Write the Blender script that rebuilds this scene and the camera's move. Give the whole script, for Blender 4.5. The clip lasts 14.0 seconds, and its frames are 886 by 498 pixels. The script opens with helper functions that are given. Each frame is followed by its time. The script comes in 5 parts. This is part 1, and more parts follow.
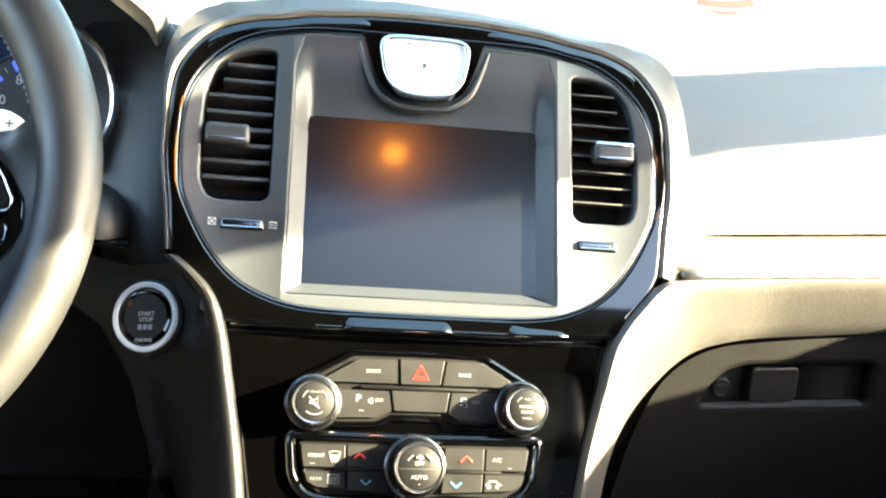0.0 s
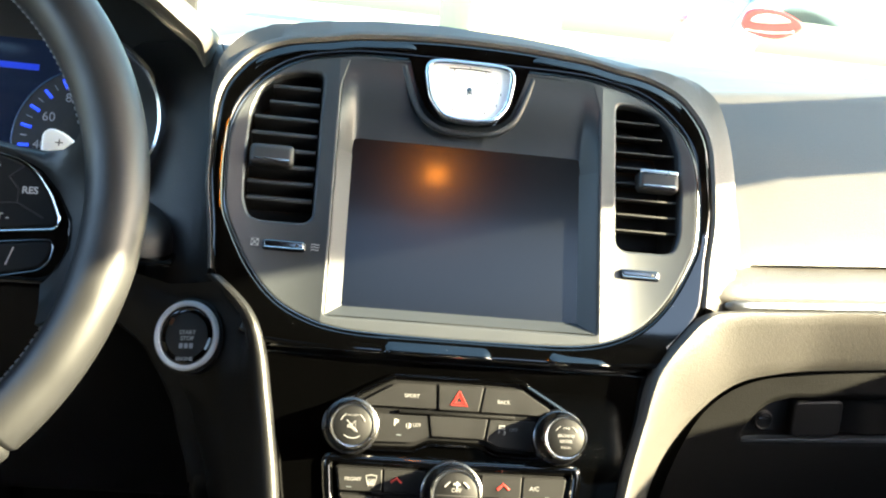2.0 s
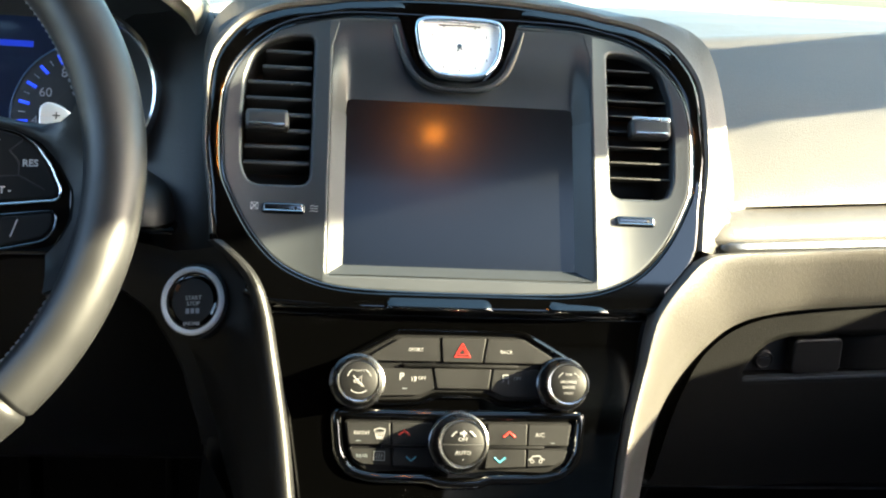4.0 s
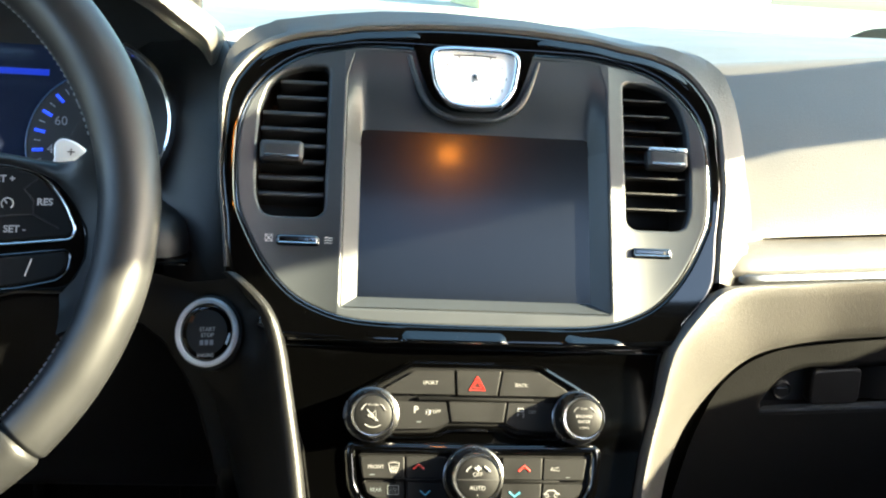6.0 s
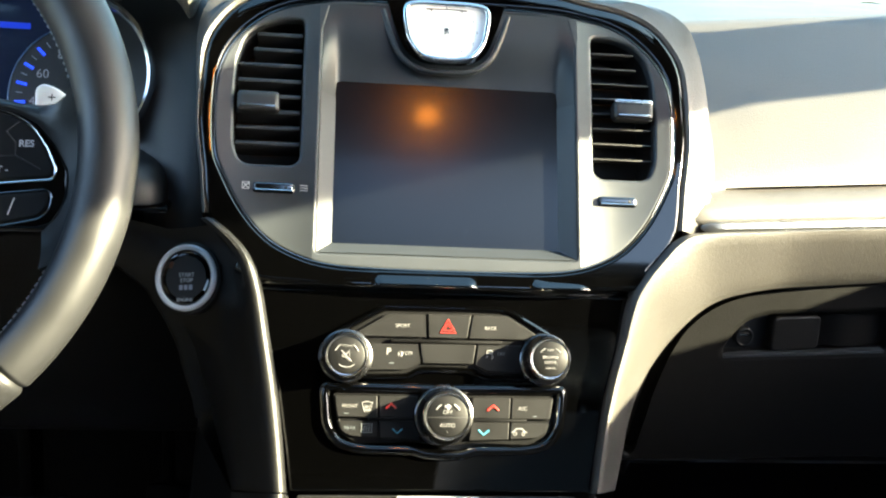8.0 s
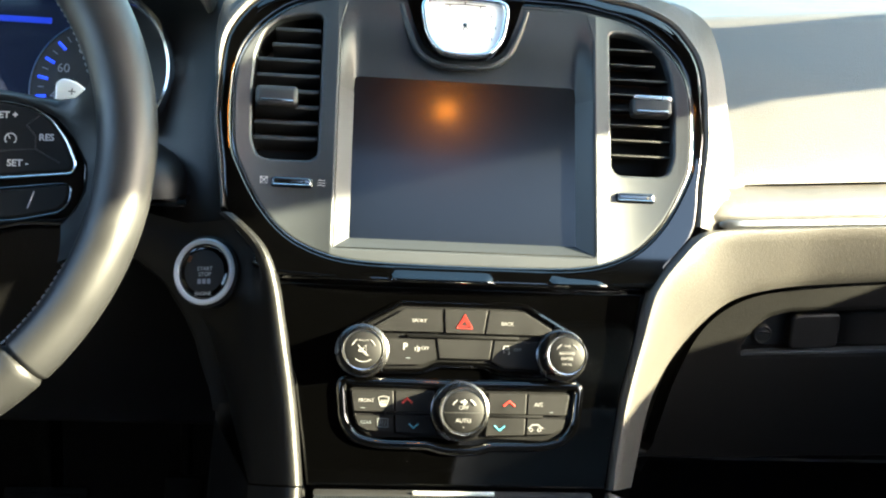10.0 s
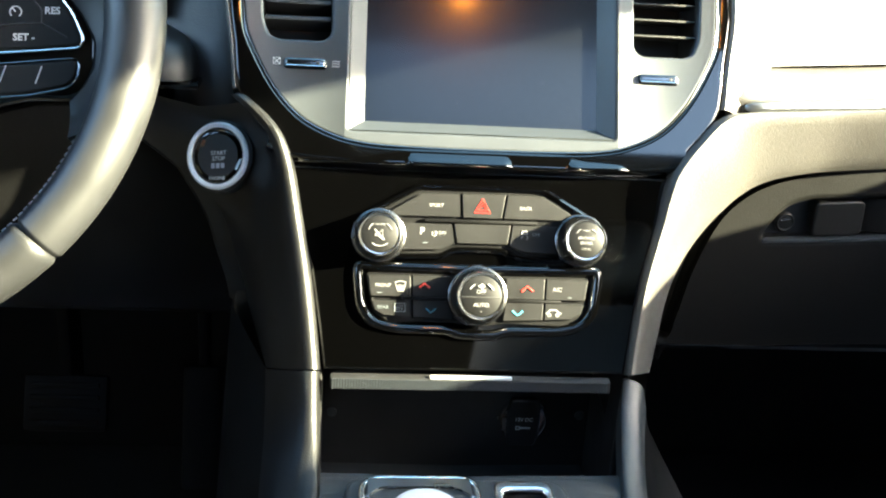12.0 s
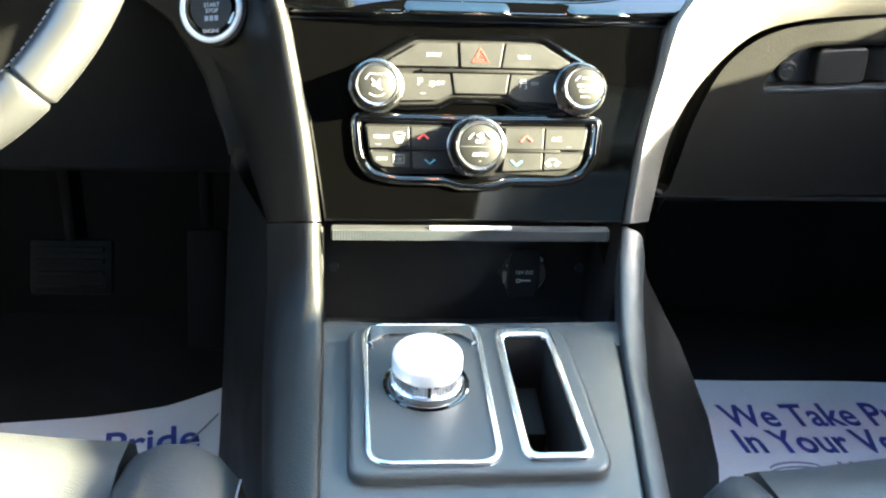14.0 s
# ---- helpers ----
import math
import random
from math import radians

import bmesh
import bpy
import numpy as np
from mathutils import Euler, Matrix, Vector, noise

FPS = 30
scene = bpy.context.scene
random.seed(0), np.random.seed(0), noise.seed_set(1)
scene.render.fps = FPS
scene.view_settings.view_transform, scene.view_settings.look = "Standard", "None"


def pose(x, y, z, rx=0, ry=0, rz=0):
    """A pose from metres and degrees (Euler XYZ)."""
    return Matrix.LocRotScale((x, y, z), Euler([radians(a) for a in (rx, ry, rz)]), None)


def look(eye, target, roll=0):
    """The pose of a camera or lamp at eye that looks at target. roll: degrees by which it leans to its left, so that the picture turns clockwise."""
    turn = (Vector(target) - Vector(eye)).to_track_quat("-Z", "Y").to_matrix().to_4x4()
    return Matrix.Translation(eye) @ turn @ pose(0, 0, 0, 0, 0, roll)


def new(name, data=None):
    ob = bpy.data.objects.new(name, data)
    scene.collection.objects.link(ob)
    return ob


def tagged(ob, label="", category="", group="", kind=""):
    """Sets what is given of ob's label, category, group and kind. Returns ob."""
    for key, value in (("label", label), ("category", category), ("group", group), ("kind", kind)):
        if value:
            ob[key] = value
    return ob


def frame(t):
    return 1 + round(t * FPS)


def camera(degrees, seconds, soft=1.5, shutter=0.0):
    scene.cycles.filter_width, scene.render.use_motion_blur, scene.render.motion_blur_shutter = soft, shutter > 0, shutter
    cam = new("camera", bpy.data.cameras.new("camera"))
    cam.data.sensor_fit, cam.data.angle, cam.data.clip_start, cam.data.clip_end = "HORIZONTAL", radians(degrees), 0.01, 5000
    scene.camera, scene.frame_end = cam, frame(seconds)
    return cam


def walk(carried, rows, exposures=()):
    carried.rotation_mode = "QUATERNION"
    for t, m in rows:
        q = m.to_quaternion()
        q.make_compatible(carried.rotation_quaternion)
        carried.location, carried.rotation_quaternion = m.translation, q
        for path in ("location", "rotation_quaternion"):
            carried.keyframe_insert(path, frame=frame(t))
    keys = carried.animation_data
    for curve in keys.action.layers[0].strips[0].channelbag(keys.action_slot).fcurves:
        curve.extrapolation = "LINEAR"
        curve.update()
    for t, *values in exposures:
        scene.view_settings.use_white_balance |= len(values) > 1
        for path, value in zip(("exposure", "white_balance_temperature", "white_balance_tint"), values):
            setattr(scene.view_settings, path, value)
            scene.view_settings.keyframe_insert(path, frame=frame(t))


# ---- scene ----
cam = camera(45.68, 14.0, 2.1)
PATH = [
    (0.0, (-0.1155, -0.7309, 1.1048), (0.0541, 0.2277, 0.8760), 5.81),
    (0.5, (-0.1163, -0.7249, 1.1073), (0.0149, 0.2414, 0.8857), 5.98),
    (1.0, (-0.1163, -0.7279, 1.1074), (0.0159, 0.2392, 0.8903), 5.42),
    (1.5, (-0.1177, -0.7274, 1.1086), (0.0111, 0.2405, 0.8930), 5.72),
    (2.0, (-0.1181, -0.7272, 1.1097), (0.0149, 0.2399, 0.8928), 6.56),
    (2.5, (-0.1138, -0.7316, 1.1049), (0.0262, 0.2370, 0.8995), 5.73),
    (3.0, (-0.1112, -0.7380, 1.1071), (0.0386, 0.2283, 0.8973), 4.57),
    (3.5, (-0.1124, -0.7410, 1.1058), (0.0154, 0.2244, 0.8786), 4.17),
    (3.7, (-0.1124, -0.7410, 1.1058), (0.0172, 0.2184, 0.8551), 3.95),
    (5.8, (-0.1128, -0.7316, 1.1251), (0.0024, 0.2298, 0.8753), 3.95),
    (6.0, (-0.1128, -0.7316, 1.1251), (0.0012, 0.2306, 0.8777), 3.82),
    (6.5, (-0.1083, -0.7491, 1.1163), (0.0166, 0.2084, 0.8563), 3.24),
    (7.0, (-0.1091, -0.7493, 1.1157), (0.0115, 0.2086, 0.8553), 4.20),
    (7.5, (-0.1083, -0.7497, 1.1148), (0.0127, 0.2076, 0.8526), 4.48),
    (8.0, (-0.1040, -0.7625, 1.1122), (0.0233, 0.1922, 0.8430), 4.06),
    (10.5, (-0.1020, -0.7629, 1.1127), (0.0045, 0.1917, 0.8344), 4.14),
    (11.0, (-0.1013, -0.7618, 1.0985), (0.0098, 0.1790, 0.7784), 4.57),
    (11.5, (-0.0995, -0.7621, 1.0847), (0.0112, 0.1594, 0.7124), 3.33),
    (12.0, (-0.1014, -0.7563, 1.0927), (-0.0043, 0.1718, 0.7333), 3.89),
    (12.5, (-0.1015, -0.7570, 1.0931), (-0.0099, 0.1730, 0.7369), 4.03),
    (13.0, (-0.0998, -0.7608, 1.0885), (-0.0081, 0.1673, 0.7275), 4.15),
    (13.5, (-0.0970, -0.7660, 1.0808), (0.0007, 0.1422, 0.6738), 4.09),
    (14.0, (-0.0984, -0.7663, 1.0733), (-0.0022, 0.1152, 0.6110), 3.14),
]
EXPOSURES = [(0.0, 4.95, 6720, 9), (1.5, 4.35, 6550, 8), (3.0, 3.84, 6400, 8), (7.5, 3.98, 6260, 7), (10.5, 4.15, 6220, 6), (12.5, 5.0, 6120, 3), (14.0, 5.85, 6150, 3)]
walk(cam, [(t, look(eye, target, roll)) for t, eye, target, roll in PATH], EXPOSURES)

# ---------------------------------------------------------------- world, sun
world = bpy.data.worlds.new("sky")
scene.world = world
world.use_nodes = True
SUN = Vector((1.0, -0.383, 0.45)).normalized()
sky = world.node_tree.nodes.new("ShaderNodeTexSky")
sky.sky_type, sky.sun_disc = "NISHITA", False
sky.dust_density = 2.2
sky.sun_elevation = math.asin(SUN.z)
sky.sun_rotation = math.atan2(SUN.x, SUN.y)
world.node_tree.links.new(sky.outputs[0], world.node_tree.nodes["Background"].inputs[0])
world.node_tree.nodes["Background"].inputs[1].default_value = 0.092
sun = new("sun", bpy.data.lights.new("sun", "SUN"))
sun.data.energy, sun.data.angle, sun.data.color = 4.5, radians(0.6), (1.0, 0.87, 0.56)
sun.matrix_world = look(SUN * 20, (0, 0, 0))


# ---------------------------------------------------------------- materials
def material(name, color, rough=0.5, metal=0.0, coat=0.0, emit=None, power=0.0, spec=0.5):
    m = bpy.data.materials.new(name)
    m.use_nodes = True
    b = m.node_tree.nodes["Principled BSDF"]
    b.inputs["Base Color"].default_value = (*color, 1)
    b.inputs["Roughness"].default_value = rough
    b.inputs["Metallic"].default_value = metal
    b.inputs["Coat Weight"].default_value = coat
    b.inputs["Specular IOR Level"].default_value = spec
    if emit:
        b.inputs["Emission Color"].default_value = (*emit, 1)
        b.inputs["Emission Strength"].default_value = power
    return m


def textured(m, fine=900.0, fine_height=0.0002, strength=0.5, mottle=14.0, spread=0.35, rough_spread=0.12, cells=False):
    """Grain and wear: fine relief, and a slow change of colour and gloss."""
    t = m.node_tree
    b = t.nodes["Principled BSDF"]
    co = t.nodes.new("ShaderNodeTexCoord").outputs["Object"]
    slow = t.nodes.new("ShaderNodeTexNoise")
    slow.inputs["Scale"].default_value, slow.inputs["Detail"].default_value = mottle, 6
    t.links.new(co, slow.inputs["Vector"])
    base = tuple(b.inputs["Base Color"].default_value)
    mix = t.nodes.new("ShaderNodeMix")
    mix.data_type = "RGBA"
    mix.inputs[6].default_value = tuple(c * (1 - spread) for c in base[:3]) + (1,)
    mix.inputs[7].default_value = tuple(min(1, c * (1 + spread)) for c in base[:3]) + (1,)
    t.links.new(slow.outputs["Fac"], mix.inputs[0])
    t.links.new(mix.outputs[2], b.inputs["Base Color"])
    r = b.inputs["Roughness"].default_value
    ra = t.nodes.new("ShaderNodeMapRange")
    ra.inputs[1].default_value, ra.inputs[2].default_value = 0.3, 0.7
    ra.inputs[3].default_value, ra.inputs[4].default_value = max(0.02, r - rough_spread), min(1, r + rough_spread)
    t.links.new(slow.outputs["Fac"], ra.inputs[0])
    t.links.new(ra.outputs[0], b.inputs["Roughness"])
    if cells:
        tex = t.nodes.new("ShaderNodeTexVoronoi")
        out = tex.outputs["Distance"]
    else:
        tex = t.nodes.new("ShaderNodeTexNoise")
        tex.inputs["Detail"].default_value = 3
        out = tex.outputs["Fac"]
    tex.inputs["Scale"].default_value = fine
    t.links.new(co, tex.inputs["Vector"])
    bump = t.nodes.new("ShaderNodeBump")
    bump.inputs["Strength"].default_value, bump.inputs["Distance"].default_value = strength, fine_height
    t.links.new(out, bump.inputs["Height"])
    t.links.new(bump.outputs[0], b.inputs["Normal"])
    return m


def dish_shading(m, middle=0.138, half=0.037, bend=3.6):
    """Puts the light and shade of a hollow round each air vent into a flat panel's normals."""
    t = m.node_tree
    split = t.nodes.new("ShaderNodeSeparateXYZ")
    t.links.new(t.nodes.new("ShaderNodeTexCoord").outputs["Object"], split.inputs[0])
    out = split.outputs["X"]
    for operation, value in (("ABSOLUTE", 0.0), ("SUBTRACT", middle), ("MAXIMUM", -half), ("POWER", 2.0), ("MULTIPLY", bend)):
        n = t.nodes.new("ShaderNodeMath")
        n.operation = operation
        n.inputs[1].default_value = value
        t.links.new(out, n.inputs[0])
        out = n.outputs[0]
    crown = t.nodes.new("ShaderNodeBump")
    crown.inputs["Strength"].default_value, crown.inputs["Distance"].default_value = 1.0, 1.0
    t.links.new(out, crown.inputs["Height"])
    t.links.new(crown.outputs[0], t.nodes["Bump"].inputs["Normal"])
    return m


def dusty(m, scale=420.0, cover=0.16, color=(0.22, 0.21, 0.19)):
    """Specks of dust on a gloss surface."""
    t = m.node_tree
    b = t.nodes["Principled BSDF"]
    co = t.nodes.new("ShaderNodeTexCoord").outputs["Object"]
    vor = t.nodes.new("ShaderNodeTexVoronoi")
    vor.inputs["Scale"].default_value = scale
    t.links.new(co, vor.inputs["Vector"])
    where = t.nodes.new("ShaderNodeTexNoise")
    where.inputs["Scale"].default_value, where.inputs["Detail"].default_value = 40, 4
    t.links.new(co, where.inputs["Vector"])
    size = t.nodes.new("ShaderNodeMapRange")
    size.inputs[1].default_value, size.inputs[2].default_value = 0.54, 0.80
    size.inputs[3].default_value, size.inputs[4].default_value = 0.0, cover
    t.links.new(where.outputs["Fac"], size.inputs[0])
    less = t.nodes.new("ShaderNodeMath")
    less.operation = "LESS_THAN"
    t.links.new(vor.outputs["Distance"], less.inputs[0])
    t.links.new(size.outputs[0], less.inputs[1])
    mix = t.nodes.new("ShaderNodeMix")
    mix.data_type = "RGBA"
    mix.inputs[6].default_value = tuple(b.inputs["Base Color"].default_value)
    mix.inputs[7].default_value = (*color, 1)
    t.links.new(less.outputs[0], mix.inputs[0])
    t.links.new(mix.outputs[2], b.inputs["Base Color"])
    r = t.nodes.new("ShaderNodeMath")
    r.operation = "MULTIPLY_ADD"
    r.inputs[1].default_value, r.inputs[2].default_value = 0.6, b.inputs["Roughness"].default_value
    t.links.new(less.outputs[0], r.inputs[0])
    t.links.new(r.outputs[0], b.inputs["Roughness"])
    return m


LEATHER = textured(material("dash_vinyl", (0.058, 0.0545, 0.050), 0.42, spec=0.55), 900, 0.0006, 0.36, 11, 0.26, 0.06, True)
SEAT = textured(material("seat_leather", (0.036, 0.038, 0.041), 0.42), 700, 0.0004, 0.35, 9, 0.25, 0.08, True)
RIM = textured(material("rim_leather", (0.0148, 0.0152, 0.0160), 0.42), 1100, 0.0002, 0.25, 25, 0.25, 0.08)
# SOFT: colour and gloss set darker than such plastic, for deep shade
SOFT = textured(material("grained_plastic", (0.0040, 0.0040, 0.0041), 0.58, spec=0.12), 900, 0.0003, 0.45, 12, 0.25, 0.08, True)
# SLAT: lighter than RUBBER, for the light on the left vent's slats
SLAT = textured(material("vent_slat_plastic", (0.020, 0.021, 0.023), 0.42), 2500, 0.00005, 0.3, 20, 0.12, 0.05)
SATIN = textured(material("satin_grey_plastic", (0.026, 0.030, 0.035), 0.36), 2500, 0.00005, 0.3, 20, 0.12, 0.05)
# HOLLOW: bezel plastic darkened for the shade where it faces down
HOLLOW = textured(material("shaded_satin_plastic", (0.013, 0.0175, 0.0225), 0.38), 2500, 0.00005, 0.3, 18, 0.3, 0.08)
DISHSHADE = dish_shading(textured(material("satin_grey_bezel", (0.029, 0.033, 0.038), 0.36), 2500, 0.00005, 0.3, 20, 0.12, 0.05))
GLOSS = dusty(material("piano_black", (0.0004, 0.0004, 0.0004), 0.04, spec=0.75), 850, 0.13, (0.36, 0.36, 0.36))
CONSOLE = textured(material("console_plastic", (0.034, 0.038, 0.041), 0.36), 1300, 0.0002, 0.3, 10, 0.15, 0.06, True)
RAIL = textured(material("lit_rail_vinyl", (0.027, 0.030, 0.032), 0.42), 1000, 0.0003, 0.4, 12, 0.15, 0.06, True)
# LID: vinyl darkened for the shade under the dash pad
LID = textured(material("shaded_lid_vinyl", (0.0037, 0.0036, 0.0035), 0.55, spec=0.11), 1050, 0.0004, 0.4, 11, 0.22, 0.06, True)
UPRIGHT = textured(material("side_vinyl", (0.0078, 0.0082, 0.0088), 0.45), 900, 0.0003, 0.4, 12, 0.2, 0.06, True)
# FLANK: vinyl darkened for the shade on the driver's side
FLANK = textured(material("shaded_flank_vinyl", (0.0052, 0.0053, 0.0055), 0.44, spec=0.42), 900, 0.0004, 0.35, 12, 0.2, 0.06, True)
WELL = textured(material("well_black_plastic", (0.0018, 0.0018, 0.0019), 0.5, spec=0.15), 1500, 0.0002, 0.3, 30, 0.3, 0.1)
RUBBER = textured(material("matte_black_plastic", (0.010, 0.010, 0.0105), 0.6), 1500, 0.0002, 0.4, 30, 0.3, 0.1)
BUTTON = textured(material("button_plastic", (0.0063, 0.0063, 0.0064), 0.5, spec=0.22), 2500, 0.00006, 0.3, 40, 0.2, 0.06)
PADDLE = textured(material("bright_satin_metal", (0.86, 0.87, 0.88), 0.42, 0.55), 1400, 0.0001, 0.1, 30, 0.05, 0.05)
CHROME = textured(material("chrome", (0.72, 0.74, 0.76), 0.13, 1.0), 60, 0.0001, 0.03, 60, 0.08, 0.06)
FRAME = material("satin_chrome", (0.80, 0.82, 0.84), 0.24, 1.0)
ALU = textured(material("brushed_aluminium", (0.62, 0.63, 0.65), 0.27, 1.0), 1400, 0.0001, 0.15, 30, 0.08, 0.06)
STRIP = textured(material("satin_strip", (0.30, 0.31, 0.32), 0.32, 1.0), 1400, 0.0001, 0.15, 30, 0.08, 0.06)
KNOBSIDE = textured(material("knob_metal", (0.15, 0.15, 0.155), 0.26, 1.0), 1400, 0.0001, 0.15, 30, 0.1, 0.06)
KNOBRING = material("knob_ring_metal", (0.58, 0.58, 0.59), 0.20, 1.0)
DARKCHROME = material("dark_chrome", (0.16, 0.17, 0.18), 0.18, 1.0)
GLASS = dusty(material("screen_glass", (0.0010, 0.0014, 0.0022), 0.22, coat=0.25), 300, 0.07, (0.5, 0.5, 0.5))
GLASS.node_tree.nodes["Principled BSDF"].inputs["Coat Roughness"].default_value = 0.09
PRINT = material("white_print", (0.48, 0.48, 0.48), 0.5)
# the same white print, toned down for sunlit controls, and dimmer still in shade
SUNPRINT = material("sunlit_print", (0.20, 0.20, 0.20), 0.5)
DIMSHADEPRINT = material("dim_shaded_print", (0.085, 0.10, 0.11), 0.5)
RED = material("red_print", (0.50, 0.035, 0.025), 0.4)
BLUE = material("blue_print", (0.06, 0.28, 0.38), 0.4)
AMBER = material("amber_led", (0.10, 0.03, 0.006), 0.4)
FACE = textured(material("clock_face", (0.82, 0.83, 0.84), 0.30), 400, 0.0001, 0.05, 30, 0.05, 0.05)
GAUGE = material("gauge_black", (0.012, 0.013, 0.016), 0.4)
BLUELIT = material("gauge_blue_light", (0.02, 0.05, 0.6), 0.4, emit=(0.02, 0.07, 1.0), power=0.10)
DIALRIM = material("dial_rim_blue", (0.06, 0.13, 0.24), 0.35)
BLUEBAND = material("display_band_blue", (0.01, 0.02, 0.2), 0.3, emit=(0.01, 0.04, 0.6), power=0.06)
DISPLAY = material("cluster_display", (0.008, 0.010, 0.02), 0.12, emit=(0.012, 0.035, 0.11), power=0.012)
# CARPET: near black, with the footwell's shade in its colour
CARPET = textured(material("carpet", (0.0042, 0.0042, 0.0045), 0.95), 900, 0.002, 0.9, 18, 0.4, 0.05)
PAPER = textured(material("paper_mat", (0.86, 0.86, 0.88), 0.75), 160, 0.0004, 0.3, 9, 0.08, 0.08)
INK = material("blue_ink", (0.05, 0.07, 0.34), 0.7)
INKGREY = material("grey_ink", (0.30, 0.31, 0.36), 0.7)
HEADLINER = textured(material("headliner", (0.040, 0.040, 0.042), 0.9), 600, 0.0005, 0.4, 10, 0.08, 0.05)
THREAD = material("stitching_thread", (0.30, 0.30, 0.31), 0.7)
LAMP = material("map_lamp", (0.9, 0.6, 0.3), 0.4, emit=(1.0, 0.28, 0.025), power=7.0)
ASPHALT = textured(material("pale_concrete", (0.32, 0.315, 0.30), 0.9), 60, 0.01, 0.7, 0.6, 0.3, 0.05)
WHITECAR = textured(material("white_car_paint", (0.80, 0.80, 0.80), 0.30, coat=0.5), 30, 0.0001, 0.02, 2, 0.03, 0.04)
TAIL = material("tail_lamp_red", (0.55, 0.05, 0.05), 0.15, coat=0.6)
TAILWHITE = material("tail_lamp_clear", (0.80, 0.62, 0.58), 0.15, coat=0.6)
TYRE = textured(material("tyre", (0.025, 0.025, 0.026), 0.85), 60, 0.003, 0.5, 6, 0.3, 0.05)
# pale metallic blue stands in for sky reflected in the panes
CARGLASS = material("car_window", (0.45, 0.53, 0.60), 0.08, 0.7)
BUILDING = textured(material("ochre_wall", (0.66, 0.52, 0.28), 0.85), 12, 0.004, 0.4, 0.7, 0.15, 0.05)


def clear_glass(name, tint):
    m = bpy.data.materials.new(name)
    m.use_nodes = True
    t = m.node_tree
    t.nodes.clear()
    out = t.nodes.new("ShaderNodeOutputMaterial")
    mix = t.nodes.new("ShaderNodeMixShader")
    see = t.nodes.new("ShaderNodeBsdfTransparent")
    gloss = t.nodes.new("ShaderNodeBsdfGlossy")
    gloss.inputs["Roughness"].default_value = 0.02
    see.inputs[0].default_value = (*tint, 1)
    mix.inputs[0].default_value = 0.05
    t.links.new(see.outputs[0], mix.inputs[1])
    t.links.new(gloss.outputs[0], mix.inputs[2])
    t.links.new(mix.outputs[0], out.inputs[0])
    return m


PANE = clear_glass("windscreen_glass", (0.84, 0.95, 0.91))
ROOFGLASS = clear_glass("roof_glass", (0.78, 0.83, 0.85))
TINT = clear_glass("tinted_glass", (0.125, 0.15, 0.165))


# ---------------------------------------------------------------- building helpers
def thing(name, at, label, category, group="", kind=""):
    e = new(name)
    e.empty_display_size = 0.05
    e.location = at
    return tagged(e, label, category, group, kind)


def part(name, me, mat, parent=None, label="", smooth=40):
    """Links a mesh or bmesh, built in world places, under a thing or a part."""
    if isinstance(me, bmesh.types.BMesh):
        data = bpy.data.meshes.new(name)
        me.to_mesh(data)
        me.free()
        me = data
    me.name = name
    me.materials.clear()
    me.materials.append(mat)
    if smooth:
        me.polygons.foreach_set("use_smooth", [True] * len(me.polygons))
        me.set_sharp_from_angle(angle=radians(smooth))
    ob = new(name, me)
    if parent:
        ob.parent = parent
        if parent.type == "EMPTY":
            ob.matrix_parent_inverse = Matrix.Translation(parent.location).inverted()
    if label:
        tagged(ob, label)
    return ob


def structure(name, me, mat, label, smooth=40):
    return tagged(part(name, me, mat, None, "", smooth), label, name.split("_")[0], kind="structure")


def curve_mesh(loops, closed=True, fill=True, extrude=0.0, bevel=0.0, steps=2, m=Matrix()):
    cu = bpy.data.curves.new("shape", "CURVE")
    cu.dimensions = "2D" if fill else "3D"
    if fill:
        cu.fill_mode = "BOTH"
    cu.extrude, cu.bevel_depth, cu.bevel_resolution = extrude, bevel, steps
    for pts in loops:
        sp = cu.splines.new("POLY")
        sp.points.add(len(pts) - 1)
        for q, p in zip(sp.points, pts):
            q.co = (p[0], p[1], p[2] if len(p) > 2 else 0, 1)
        sp.use_cyclic_u = closed
    ob = bpy.data.objects.new("shape", cu)
    me = bpy.data.meshes.new_from_object(ob)
    bpy.data.objects.remove(ob)
    bpy.data.curves.remove(cu)
    me.transform(m)
    return me


def plate(loops, w0, w1, m, bevel=0.0005, steps=2):
    """A flat plate with rounded rims between the heights w0 and w1; later loops are holes."""
    bevel = min(bevel, (w1 - w0) * 0.49)
    grown = []
    for i, pts in enumerate(loops):
        grown.append(offset(pts, -bevel if i == 0 else bevel))
    return curve_mesh(grown, True, True, (w1 - w0) / 2 - bevel, bevel, steps, m @ Matrix.Translation((0, 0, (w0 + w1) / 2)))


def wire(pts, r, m=Matrix(), closed=False, steps=2):
    return curve_mesh([pts], closed, False, 0, r, steps, m)


def area(pts):
    return sum(a[0] * b[1] - b[0] * a[1] for a, b in zip(pts, pts[1:] + pts[:1])) / 2


def offset(pts, d):
    """Moves a closed outline outwards by d."""
    pts = [Vector(p[:2]) for p in pts]
    s = 1 if area(pts) > 0 else -1
    out = []
    n = len(pts)
    for i, p in enumerate(pts):
        a, b = (p - pts[i - 1]), (pts[(i + 1) % n] - p)
        a = a.normalized() if a.length > 1e-9 else b.normalized()
        b = b.normalized() if b.length > 1e-9 else a
        na, nb = Vector((a.y, -a.x)) * s, Vector((b.y, -b.x)) * s
        k = na + nb
        k = k.normalized() if k.length > 1e-6 else na
        out.append(tuple(p + k * (d / max(0.4, k.dot(na)))))
    return out


